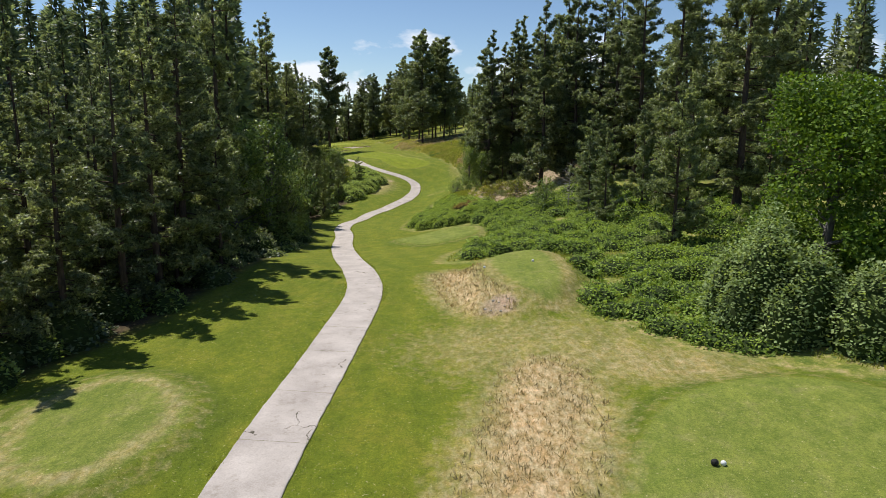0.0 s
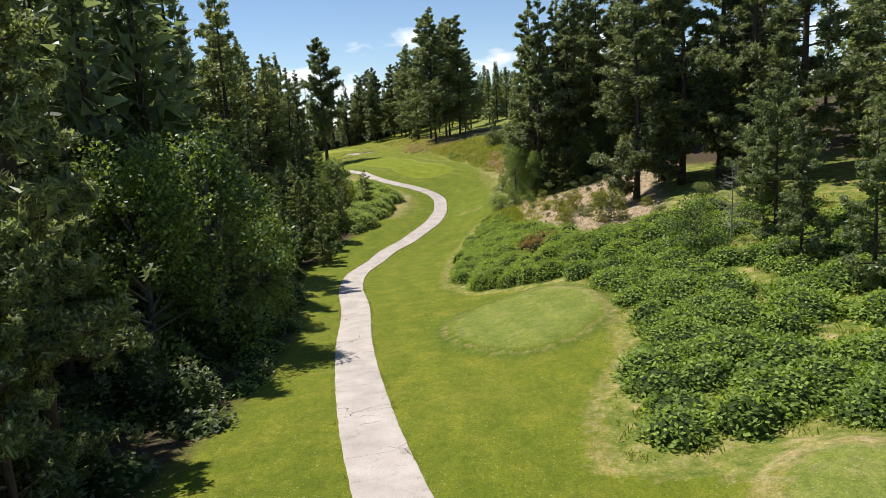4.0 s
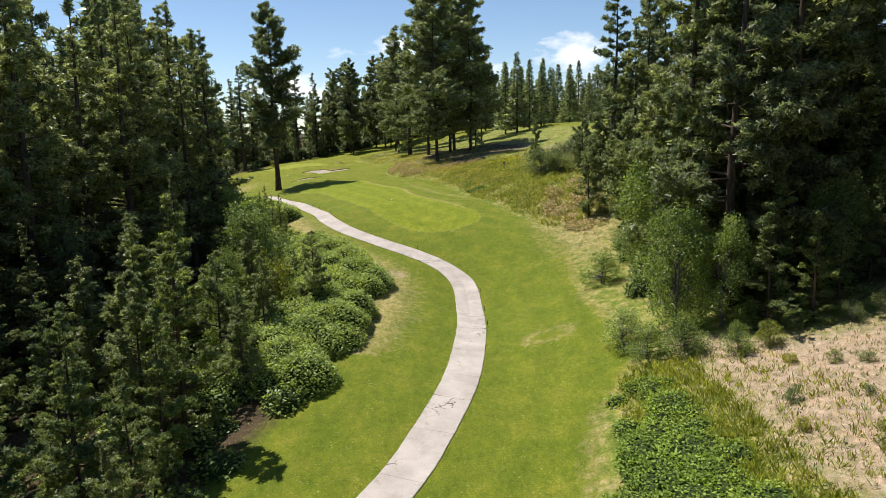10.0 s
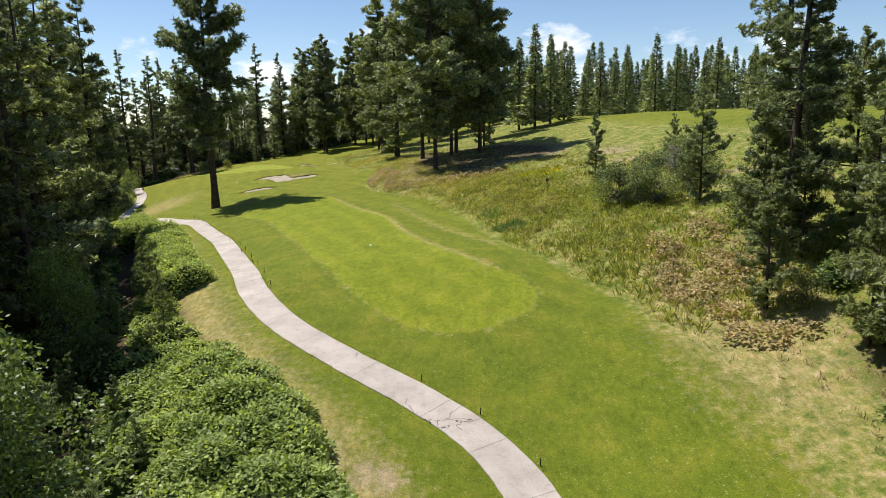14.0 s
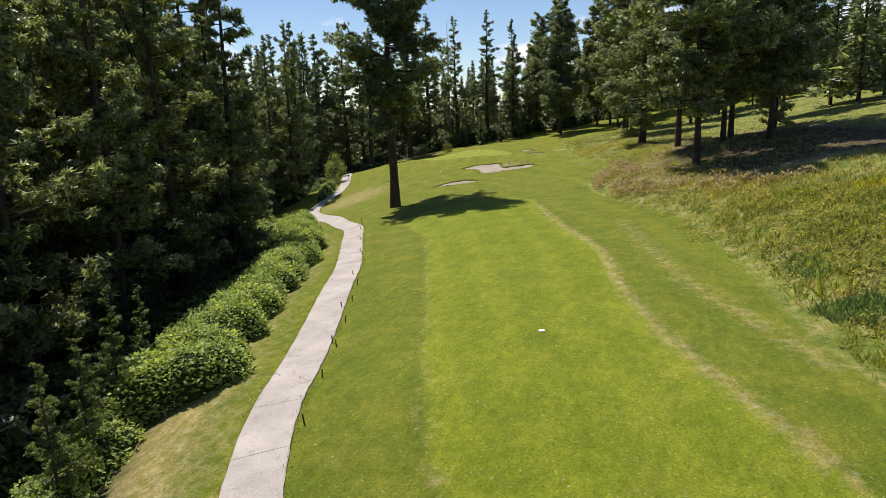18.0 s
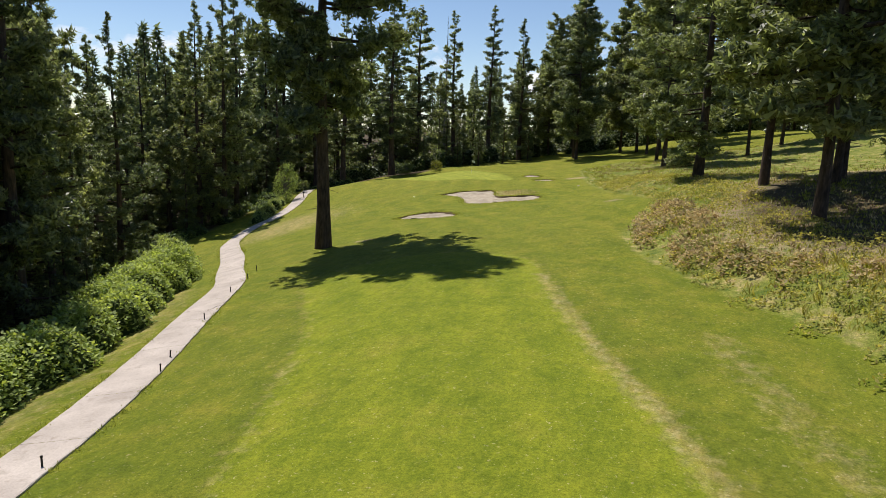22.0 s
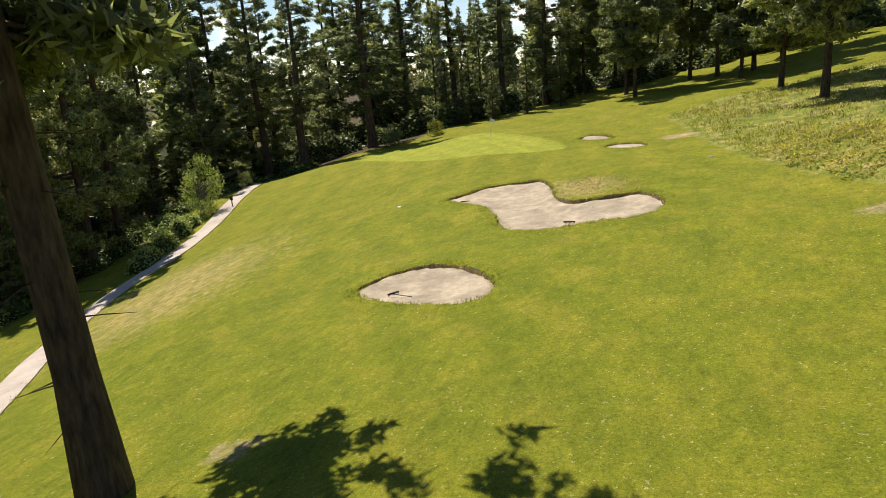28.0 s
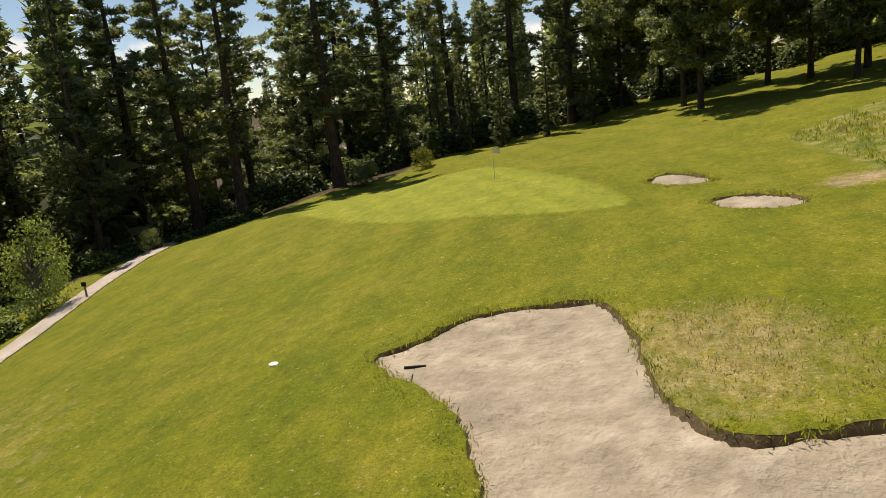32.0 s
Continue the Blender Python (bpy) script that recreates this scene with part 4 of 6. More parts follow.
def far_wood(spots, label):
    """Trees too many and too far to tell apart, as one wood."""
    stems, crowns = [], []
    for i, (x, y, hgt, turn, wide) in enumerate(spots):
        sc = hgt / 30
        c, sn = math.cos(radians(turn)), math.sin(radians(turn))
        rot = np.array([[c, -sn, 0], [sn, c, 0], [0, 0, 1]]) @ np.diag([sc * wide, sc * wide, sc])
        at = np.array([x, y, land1(x, y)])
        for out, (v, f) in zip((stems, crowns), FAR_MODELS[i % len(FAR_MODELS)]):
            out.append((v @ rot.T + at, f))
    wood = bpy.data.objects.new("far_wood", None)
    scene.collection.objects.link(wood)
    put("stems", mesh_of("stems", *join(stems), True), M_BARK, wood)["kind"] = "stuff"
    put("foliage", mesh_of("foliage", *join(crowns)), M_PINE, wood)["kind"] = "stuff"
    return tagged(wood, label, "wood", kind="stuff")




def spin():
    return float(t_rng.uniform(0, 360))


# the lone pine beside the path
lone = pine_parts(7, 43.5, 0.25, 6.9, 2700, 26, 0.62, M_PINE, M_BARK, 0.3, 0.55, -0.12, 0.62, 1.5)
tagged(lone, "lone tall ponderosa pine with a bare lower trunk beside the path", "pine tree")
lone.matrix_basis = pose(-56.6, 274.2, land1(-56.6, 274.2) - 0.1)

SPOTS = []


def room(x, y, gap):
    if any((x - a) ** 2 + (y - b) ** 2 < gap * gap for a, b in SPOTS):
        return False
    SPOTS.append((x, y))
    return True


# clump on the right-hand knoll, and single trees placed one by one
for x, y, hgt, k in ((-18.2, 272.5, 40, 0), (-20.3, 287.4, 39, 1), (-15.0, 288.5, 36, 2), (-13.6, 293, 38, 0), (-9.6, 283, 37, 1), (-8, 297, 17, 1), (-5.7, 311, 30, 2), (-31.5, 331, 40, 0), (-62, 387, 34, 2),
        (-57, 390, 36, 0), (-53, 372.5, 33, 1), (-51, 364.5, 35, 2), (-40, 376, 36, 0), (-35, 373, 38, 1), (-30.5, 381, 36, 2), (-37, 366, 30, 0), (-19.5, 339, 30, 1), (-14, 348, 32, 2), (-33.5, 346.5, 33, 0), (-44, 380.5, 36, 1)):
    SPOTS.append((x, y))
    (S_KNOLL[k % 2] if hgt > 20 else S_YOUNG[0]).place(x, y, (1.1 if y < 296 else 0.98) * hgt if hgt > 20 else 14, spin(), 1.2)
SPOTS.append((-26, 300))
S_PINE[2].place(-26, 300, 34, 15, 1.15)
for x, y, hgt, k in ((6.0, 164, 36, 0), (9.2, 169.5, 33, 2), (11.4, 166, 37, 1), (17.5, 169.5, 35, 0), (13.6, 172.5, 38, 2), (5.2, 170.5, 35, 1), (15.4, 131.6, 36, 0), (21.5, 132, 38, 2), (26, 131, 36, 1), (20.5, 137.5, 39, 2), (30, 141, 38, 0),
        (22, 172, 34, 1), (36, 152, 36, 2), (17, 176, 32, 0), (31, 120, 37, 1), (34, 106, 38, 2), (30, 95, 35, 0), (34, 82, 36, 1), (41, 92, 38, 2), (28, 126, 36, 2), (38, 116, 37, 0), (33, 135, 37, 1), (36, 145, 38, 0), (22, 176, 32, 2), (40, 104, 37, 1), (7, 205, 27, 1), (4.8, 187, 24, 0), (7.6, 191, 27, 0), (8.8, 183, 28, 1), (11, 196.5, 26, 2), (22, 165.5, 34, 1), (29.5, 164, 34, 2), (18.5, 229, 34, 0), (16, 200, 30, 1), (20, 190, 32, 2), (14, 184, 27, 0), (23, 213, 33, 1), (27, 202, 34, 2), (26, 185, 33, 0)):
    SPOTS.append((x, y))
    (S_NEAR[k % 2] if x < 22 and 125 < y < 195 else S_PINE[k]).place(x, y, hgt, spin(), 1.12)
red = pine_parts(17, 34, 0.36, 3.6, 900, 26, 0.5, M_PINE, M_REDBARK, 0.3, 0.6)
tagged(red, "tall pine with an orange-brown trunk above the sandy bank", "pine tree", "tall pines of the wood")
red.matrix_basis = pose(27.5, 166, land1(27.5, 166) - 0.1)
for x, y, hgt, k in ((19.4, 100, 14.4, 0), (18.5, 84, 12.2, 1), (21.8, 66, 16.2, 0), (17.8, 92, 11, 1), (26, 76, 17, 0), (24, 88, 14, 1), (22, 110, 13, 0), (27, 58, 12, 1), (5.6, 206.5, 10.3, 0), (6.8, 203, 10, 1), (9, 199, 12, 0), (7, 187, 12.5, 1), (5.5, 193, 9, 0),
        (0.6, 236.6, 7.9, 1), (9.5, 236, 6, 0), (5.2, 217, 9.8, 0), (2.6, 199, 9.6, 1), (13, 215, 14, 0), (12, 206, 13, 1), (-22.8, 61.5, 15.4, 0), (-24.5, 56, 12, 1), (-26.5, 93.9, 11, 0), (-29.5, 139, 8.5, 1), (-30.5, 160, 8, 1), (-33, 163, 10, 0), (-33, 172, 10, 1), (-28.2, 175.2, 7.5, 0), (-31.2, 168.6, 7.5, 1), (-37.5, 187, 9, 0), (-34, 152, 12, 1)):
    SPOTS.append((x, y))
    S_YOUNG[k].place(x, y, hgt, spin())
for x, y, hgt, k in ((-27.5, 92.5, 19, 0), (-29.8, 86, 17, 1), (-27.4, 103, 11.5, 1), (-43.6, 202, 9.5, 1), (-35.8, 182.5, 11, 0), (-36, 172.5, 8, 1), (-33.8, 166.5, 7.5, 0), (-36.5, 177, 6.5, 1), (4.4, 172, 14.6, 0), (3.4, 178.5, 9.5, 1), (1.2, 161.5, 10.0, 0), (24, 168, 12, 0), (33, 166, 12, 1), (4.2, 160.0, 8.0, 1), (12.8, 161.5, 8.5, 0), (18.5, 164.5, 9.0, 1)):
    SPOTS.append((x, y))
    S_BROAD[k].place(x, y, hgt, spin(), 1.0 if hgt > 10 else 0.85)
for x, y, hgt, k in ((6.4, 158.2, 8.6, 0), (9.0, 157.4, 7.4, 1), (8.2, 161.0, 10.5, 1), (11.2, 158.4, 6.0, 0), (14.8, 160.6, 7.5, 1), (16.6, 162.5, 9.5, 0), (20.8, 164.2, 8.0, 1), (24.6, 166.0, 7.0, 0)):
    SPOTS.append((x, y))
    S_SPRUCE[k].place(x, y, hgt, spin(), 1.15)
S_LIGHT.place(26.6, 47, 16, 40, 1.15)
S_LIGHT.place(31.5, 44, 14, 160, 1.1)
S_BUSH[3].place(-91.8, 319, 6.2, 130, 0.7)
S_BUSH[1].place(-32.8, 176.4, 6.0, 60, 0.75)
SPOTS.append((-32.8, 176.4))

# the wood on the left: the first row, then the rest by chance
for x, y, hgt, k in ((-25.5, 34, 17, 0), (-25.0, 40, 17.5, 1), (-24.4, 46.5, 20.5, 2), (-24.2, 51.5, 22.5, 0), (-24.0, 56.5, 26, 1), (-28.6, 62, 28, 2), (-29.5, 68.5, 28, 0), (-31, 75, 28, 1), (-33, 81, 27, 2), (-50, 189.5, 35, 0), (-52, 195, 36, 1), (-54, 200, 36, 2), (-53, 206.5, 37, 0), (-56, 212, 37, 1), (-50, 186, 36, 2), (-56, 196, 38, 0), (-60, 205, 39, 1), (-53, 183, 36, 2), (-57, 178, 38, 0), (-53, 173, 37, 1),
        (-48, 206, 31, 0), (-53, 216.5, 33, 2), (-58, 228, 35, 0), (-62, 238.5, 36, 1), (-67.5, 248, 37, 0)):
    SPOTS.append((x, y))
    S_PINE[k].place(x, y, hgt, spin(), 1.2)
for x, y, hgt in ((-32.8, 154.4, 16), (-31.6, 149, 11), (-30.6, 143, 10), (-33.4, 143.6, 13),
        (-33.4, 137, 9), (-36.0, 134.5, 13), (-35.2, 140.5, 11), (-38.4, 138, 15), (-38.0, 130.5, 15), (-41, 134, 18), (-38.5, 144, 14), (-36.2, 148, 11), (-34.6, 129.5, 11), (-41.5, 141, 17), (-33.8, 125.5, 12)):
    SPOTS.append((x, y))
    S_SPRUCE[hgt % 2].place(x, y, hgt, spin(), 1.0)
for x, y, hgt in ((-33.5, 95, 20), (-30.3, 113, 21), (-31.5, 119, 16), (-33.5, 121, 19), (-36.5, 126, 21), (-36, 115, 22), (-33.2, 105.5, 20), (-29.4, 97.5, 15), (-27.2, 98.6, 9), (-30.4, 103.5, 18), (-28.2, 107.5, 12), (-29.6, 110, 15)):
    SPOTS.append((x, y))
    S_FIR[hgt % 2].place(x, y, hgt, spin(), 1.1)
S_FIR[0].place(-33.5, 111, 10, 30)
S_FIR[1].place(-34, 119, 11, 200)
for x, y, hgt, k in ((-62.5, 229, 35, 1), (-65, 235, 36, 0), (-67, 241, 37, 2), (-66, 252.5, 38, 1), (-70, 254.5, 37, 0), (-75, 261.5, 36, 2), (-37.5, 128, 40, 0), (-40.5, 134.5, 40, 1),
        (-77.7, 263.5, 30, 1), (-83.7, 269.4, 30, 0), (-81.5, 275, 27, 2), (-94.8, 283.5, 28, 1), (-90.5, 277, 25, 0), (-108.2, 304.6, 31, 2), (-104, 297, 27, 0), (-99.9, 301.1, 28, 1), (-96.4, 303.6, 33.5, 2), (-93.6, 306, 35, 0), (-95.2, 311, 35, 1), (-103.5, 309, 31, 1)):
    SPOTS.append((x, y))
    S_PINE[k].place(x, y, hgt, spin(), 1.0)
for k in range(26):
    x, y = -60 - t_rng.uniform(0, 15), 166 + 1.95 * k + t_rng.uniform(-1, 1)
    x -= max(0, y - 190) * 0.9
    if room(x, y, 3.6):
        (S_FIR[k % 2] if k % 4 == 0 else S_BARE[k % 2] if k % 4 == 1 else S_PINE[k % 3]).place(x, y, t_rng.uniform(43, 50) if y < 196 else t_rng.uniform(22, 32) + 0.17 * (y - 205) - land1(x, y), spin(), t_rng.uniform(0.75, 0.95))
made, far = 0, []
for _ in range(9000):
    y = t_rng.uniform(-12, 372)
    least = 4.8 if y < 68 else 12.5 if y < 88 else 6.0 if y < 124 else 22.0 if y < 146 else 38.0 if y < 198 else 17.0 if y < 262 else 17.0 if y < 296 else 14.0 if y < 334 else 4.0
    depth = least + (t_rng.uniform(0, 45) if t_rng.random() < 0.6 else t_rng.uniform(0, 12))
    x = float(left_x(y)) - depth
    if y > 318 and x > -98 - 0.9 * (y - 330):
        continue
    if not room(x, y, (3.4 if y < 62 or 250 < y < 292 else 4.6 if y > 292 else 4.6) if depth < least + 12 else 6.0):
        continue
    low, high = (16, 21) if y < 44 else (21, 26) if y < 51 else (26, 31) if y < 62 else (31, 37) if y < 95 else (36, 43) if y < 150 else (42, 50) if y < 225 else (36, 43) if y < 252 else (18.5, 24.5) if y < 294 + 0.45 * max(0, -83 - x) else (21, 27) if y < 316 else (31, 37) if x < -108 or y < 330 else (26, 31)
    hgt = t_rng.uniform(low, high)
    if 198 < y < 262:
        hgt = t_rng.uniform(25, 38) + 0.17 * (y - 205) - land1(x, y) - 0.25 * max(0.0, depth - least - 6)
    if y < 78 and x < 1.15 - 0.50 * (y + 0.9):
        hgt = t_rng.uniform(16, 22.5) + 0.17 * (y - 45)
    if y > 250 and depth > 44:
        continue
    if depth > least + (5.5 if y > 84 else 10):
        far.append((x, y, hgt, spin(), 1.0))
    else:
        r = t_rng.random()
        st = S_FIR[made % 2] if r < 0.28 and y < 215 else S_SLIM[made % 3] if r < (0.75 if y < 62 or y > 250 else 0.5) else S_BARE[made % 2] if y > 215 else S_PINE[made % 3]
        st.place(x, y, hgt * (0.75 if st in S_FIR else 1.0), spin(), t_rng.uniform(0.85, 1.1) * (1.3 if y > 285 else 1.0))
        made += 1
    if made + len(far) >= 470:
        break
deep = 0
for _ in range(4000):
    y = t_rng.uniform(-30, 400)
    x = float(left_x(y)) - t_rng.uniform(46, 125)
    if not room(x, y, 6.5):
        continue
    far.append((x, y, t_rng.uniform(17, 24) if 245 < y < 320 else t_rng.uniform(24, 33), spin(), 1.1))
    deep += 1
    if deep >= 230:
        break
far_wood(far, "deep dark conifer wood beside the course")
# lower growth between the brambles and the tall wood
for y in np.arange(138, 204, 3.1):
    for d0, h0 in ((9.5, 8.0), (13.5, 13.0)) if y > 158 else ((5.5, 9.0), (10.5, 12.0)):
        x = float(left_x(y)) - d0 - t_rng.uniform(0, 3.5)
        yy = y + t_rng.uniform(-1.4, 1.4)
        if room(x, yy, 2.4):
            (S_YOUNG[made % 2] if made % 5 in (0, 3) else S_SPRUCE[made % 2]).place(x, yy, h0 * t_rng.uniform(0.6, 1.1) * (1.0 if y < 180 else 0.6), spin(), 1.1)
            made += 1
# dark firs between the low growth and the tall wood
for y in np.arange(150, 204, 2.9):
    x = float(left_x(y)) - 20 - t_rng.uniform(0, 7)
    if room(x, y, 2.6):
        S_FIR[made % 2].place(x, y, t_rng.uniform(11, 17), spin(), 1.1)
        made += 1
# firs in the shade behind the bramble hedge
for y in np.arange(200, 328, 2.5):
    x = float(left_x(y)) - 8.5 - t_rng.uniform(0, 4.0)
    if abs(y - 320) > 7 and room(x, y, 2.4):
        S_FIR[made % 2].place(x, y, t_rng.uniform(6, 12.5) if y < 262 else t_rng.uniform(3.5, 7), spin(), 1.15)
        made += 1
# low dark firs round the back of the green
for k in range(34):
    y = 297 + 1.7 * (k % 28) + t_rng.uniform(-0.8, 0.8)
    x = float(np.interp(y, (290, 298, 306, 315, 324, 333, 345), (-79.5, -83.3, -84.3, -87, -91.5, -96, -104))) - (9 if y < 325 else 7) - t_rng.uniform(0, 13)
    if k % 3 == 0:
        x, y = t_rng.uniform(-98, -62), 0
        y = 357 + 0.5 * max(0, x + 84) + t_rng.uniform(0, 9)
    if room(x, y, 2.4):
        S_FIR[made % 2].place(x, y, t_rng.uniform(8, 14), spin(), 1.25)
        made += 1
# the wood behind the green
made, far = 0, []
for _ in range(3000):
    x, y = t_rng.uniform(-150, -28), t_rng.uniform(346, 432)
    if (x > -84 and y < 352 + 0.62 * (x + 84)) or (x > -52 and y < 398):
        continue
    if not room(x, y, 5.4 if y < 382 else 4.6):
        continue
    if y > 382:
        far.append((x, y, t_rng.uniform(18, 26), spin(), 0.9))
    else:
        (S_BARE[made % 2] if made % 2 else S_PINE[made % 3]).place(x, y, t_rng.uniform(30, 38), spin(), t_rng.uniform(1.2, 1.5))
        made += 1
    if made + len(far) >= 80:
        break
far_wood(far, "dark conifer wood rising behind the putting green")
# the ridge and the wood on the right
far = []
for _ in range(3000):
    x, y = t_rng.uniform(24, 150), t_rng.uniform(-15, 470)
    if y > 175:
        continue
    if x < 34 + 0.05 * y or (y < 92 and x < 66):
        continue
    if not room(x, y, 5.5):
        continue
    far.append((x, y, t_rng.uniform(22, 33), spin(), 1.0))
    if len(far) >= 150:
        break
for x, y, hgt in ((-20, 400, 28), (-8, 392, 24), (-30, 410, 32), (-14, 372, 18), (70, 330, 16), (84, 322, 15), (98, 335, 18), (112, 326, 16), (60, 345, 18)):
    far.append((x, y, hgt, spin(), 1.1))
for k in range(30):
    far.append((-40 + 3.8 * k + t_rng.uniform(-2, 2), 404 + t_rng.uniform(-12, 16), t_rng.uniform(13, 29), spin(), t_rng.uniform(1.0, 1.5)))
for x, y, hgt in ((5, 313, 23), (9, 316, 20), (2, 318, 21), (13, 320, 18), (22, 322, 17), (27, 318, 14), (36, 324, 19), (40, 321, 16), (52, 326, 18)):
    far.append((x, y, hgt, spin(), 1.25))
for k in range(18):
    far.append((-6 + 4.6 * k + t_rng.uniform(-2, 2), 356 + t_rng.uniform(-8, 12), t_rng.uniform(11, 22), spin(), t_rng.uniform(1.0, 1.6)))
for k in range(60):
    far.append((-66 + 3.6 * k + t_rng.uniform(-2, 2), 428 + t_rng.uniform(-12, 16), t_rng.uniform(20, 30), spin(), 1.15))
for k in range(40):
    far.append((-12 + 4.6 * k + t_rng.uniform(-2, 2), 398 - 0.25 * k + t_rng.uniform(-12, 14), t_rng.uniform(15, 25), spin(), 1.1))
far_wood(far, "conifers along the grassy ridge and the upper slope")
# a grey snag and bushes on the bank
for x, y, hgt, k in ((10.3, 123.8, 4.0, 1), (8.0, 137.4, 2.6, 1), (5.3, 128.2, 2.4, 1), (11.0, 134.6, 2.4, 1), (8.5, 129.6, 1.2, 0), (6.0, 138.6, 1.9, 1), (6.4, 131.7, 1.5, 0), (8.0, 131.0, 1.2, 0), (4.1, 137.0, 0.7, 0), (2.2, 145.0, 0.7, 1), (20.5, 121.3, 2.0, 0), (13.1, 101, 5.0, 2), (2.2, 138.1, 0.6, 0), (15.0, 119.5, 1.4, 0),
        (7.0, 151.0, 0.8, 0), (8.4, 150.2, 0.7, 0), (10.2, 150.8, 0.9, 0), (12.0, 149.5, 0.8, 0), (14.0, 150.5, 0.9, 0), (6.2, 146.5, 0.6, 0), (9.4, 145.0, 0.7, 1), (13.2, 144.0, 0.8, 0), (16.5, 148.0, 1.0, 0), (5.0, 152.0, 0.7, 1), (-3.0, 135.3, 1.0, 2), (-1.0, 131.3, 1.3, 2),
        (3.2, 155.2, 2.0, 2), (5.4, 155.4, 1.6, 1), (0.6, 157.6, 2.6, 2), (-1.6, 158.6, 2.4, 2), (-2.6, 161.5, 2.8, 3), (10.6, 155.6, 1.5, 0), (12.8, 155.2, 1.7, 0), (15.0, 155.4, 1.6, 0), (17.2, 157.2, 1.8, 0), (19.4, 158.6, 1.5, 0), (21.8, 160.4, 1.8, 0), (24.2, 161.8, 1.6, 0), (18.2, 153.8, 1.3, 0), (20.6, 156.0, 1.4, 0), (15.6, 152.4, 1.2, 0), (22.8, 157.8, 1.3, 0), (4.4, 142.0, 1.2, 1), (6.8, 141.2, 1.0, 0), (3.0, 147.6, 0.9, 2), (12.0, 139.4, 1.3, 0), (14.6, 136.8, 1.5, 0), (9.6, 133.4, 1.1, 0), (12.8, 129.6, 1.4, 0), (15.2, 126.0, 1.3, 1),
        (-0.2, 223.4, 4.2, 0), (1.4, 221.6, 4.0, 0), (4, 226, 3.6, 0), (6, 223, 4.6, 0), (2.2, 219.6, 3.4, 0), (8.5, 228, 4.2, 0), (6.5, 209, 4, 0), (4.5, 198, 2.4, 0), (5, 185, 3.5, 0), (-0.4, 178, 3, 2), (12, 243, 2.4, 2), (18, 248, 3, 0), (3.5, 165.5, 4, 2), (-84, 352, 2.6, 0), (-79, 356, 2.4, 1), (-99, 336, 2.2, 0)):
    S_BUSH[k].place(x, y, hgt, spin(), t_rng.uniform(0.9, 1.25))


# ---- brambles and thickets ----
def dome(c, r, h, sides=10, rings=4):
    v, f = [], []
    for i in range(rings + 1):
        a = (math.pi / 2) * i / rings
        for k in range(sides):
            b = 2 * math.pi * k / sides
            v.append((c[0] + r * math.cos(a) * math.cos(b), c[1] + r * math.cos(a) * math.sin(b), c[2] + h * math.sin(a)))
    for i in range(rings):
        for k in range(sides):
            f.append((i * sides + k, i * sides + (k + 1) % sides, (i + 1) * sides + (k + 1) % sides, (i + 1) * sides + k))
    return np.array(v), np.array(f)


def thicket(name, lumps, density, leaf, mat, label, seed, category="brambles", core=True):
    """Leafy mounds: lumps are rows of x, y, radius, height."""
    rng = np.random.default_rng(seed)
    L = np.array(lumps, float)
    gz0 = land(L[:, 0], L[:, 1]) - 0.25
    P, D = [], []
    for (x, y, r, h), z in zip(L, gz0):
        n = int(density * 2 * math.pi * r * (r + h) * 0.5)
        d = unit(rng.normal(size=(n, 3)))
        d[:, 2] = np.abs(d[:, 2])
        k = rng.uniform(0.86, 1.08, n)
        p = np.array([x, y, z]) + d * np.array([r, r, h + 0.25]) * k[:, None]
        near = np.nonzero((np.hypot(L[:, 0] - x, L[:, 1] - y) < r + L[:, 2].max()) & (np.hypot(L[:, 0] - x, L[:, 1] - y) > 0))[0]
        ok = np.ones(n, bool)
        for q in near:
            e = ((p[:, 0] - L[q, 0]) / L[q, 2]) ** 2 + ((p[:, 1] - L[q, 1]) / L[q, 2]) ** 2 + ((p[:, 2] - gz0[q]) / (L[q, 3] + 0.25)) ** 2
            ok &= e > 0.74
        P.append(p[ok])
        D.append(d[ok])
    p, d = np.concatenate(P), np.concatenate(D)
    n = len(p)
    way = unit(d * 0.35 + rng.normal(size=(n, 3)) * np.array([0.8, 0.8, 0.4]))
    v, f = blades(p, way, leaf * rng.uniform(0.6, 1.35, n), leaf * rng.uniform(0.5, 0.85, n), rng, d * 0.6 + np.array([-0.2, 0.1, 1.2]))
    base = bpy.data.objects.new(name, None)
    scene.collection.objects.link(base)
    put("leaves", mesh_of("leaves", v, f), mat, base)
    # solid domes under the leaves; their dark colour stands for the shade inside
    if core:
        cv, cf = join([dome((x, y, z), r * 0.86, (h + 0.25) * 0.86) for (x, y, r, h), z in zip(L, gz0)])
        put("stems", mesh_of("stems", cv, cf, True), M_CORE, base, "dark solid core coloured as the shade inside the leaves")
    return tagged(base, label, category, kind="stuff")


h_rng = np.random.default_rng(21)


def along_left(y0, y1, step, inset, spread_x, r, h):
    out = []
    y = y0
    while y < y1:
        for _ in range(3):
            back = inset if isinstance(inset, float) else float(np.interp(y, *inset))
            out.append((float(left_x(y)) - back + h_rng.uniform(-spread_x, spread_x), y + h_rng.uniform(-1, 1), h_rng.uniform(*r), h_rng.uniform(*h)))
        y += step
    return out


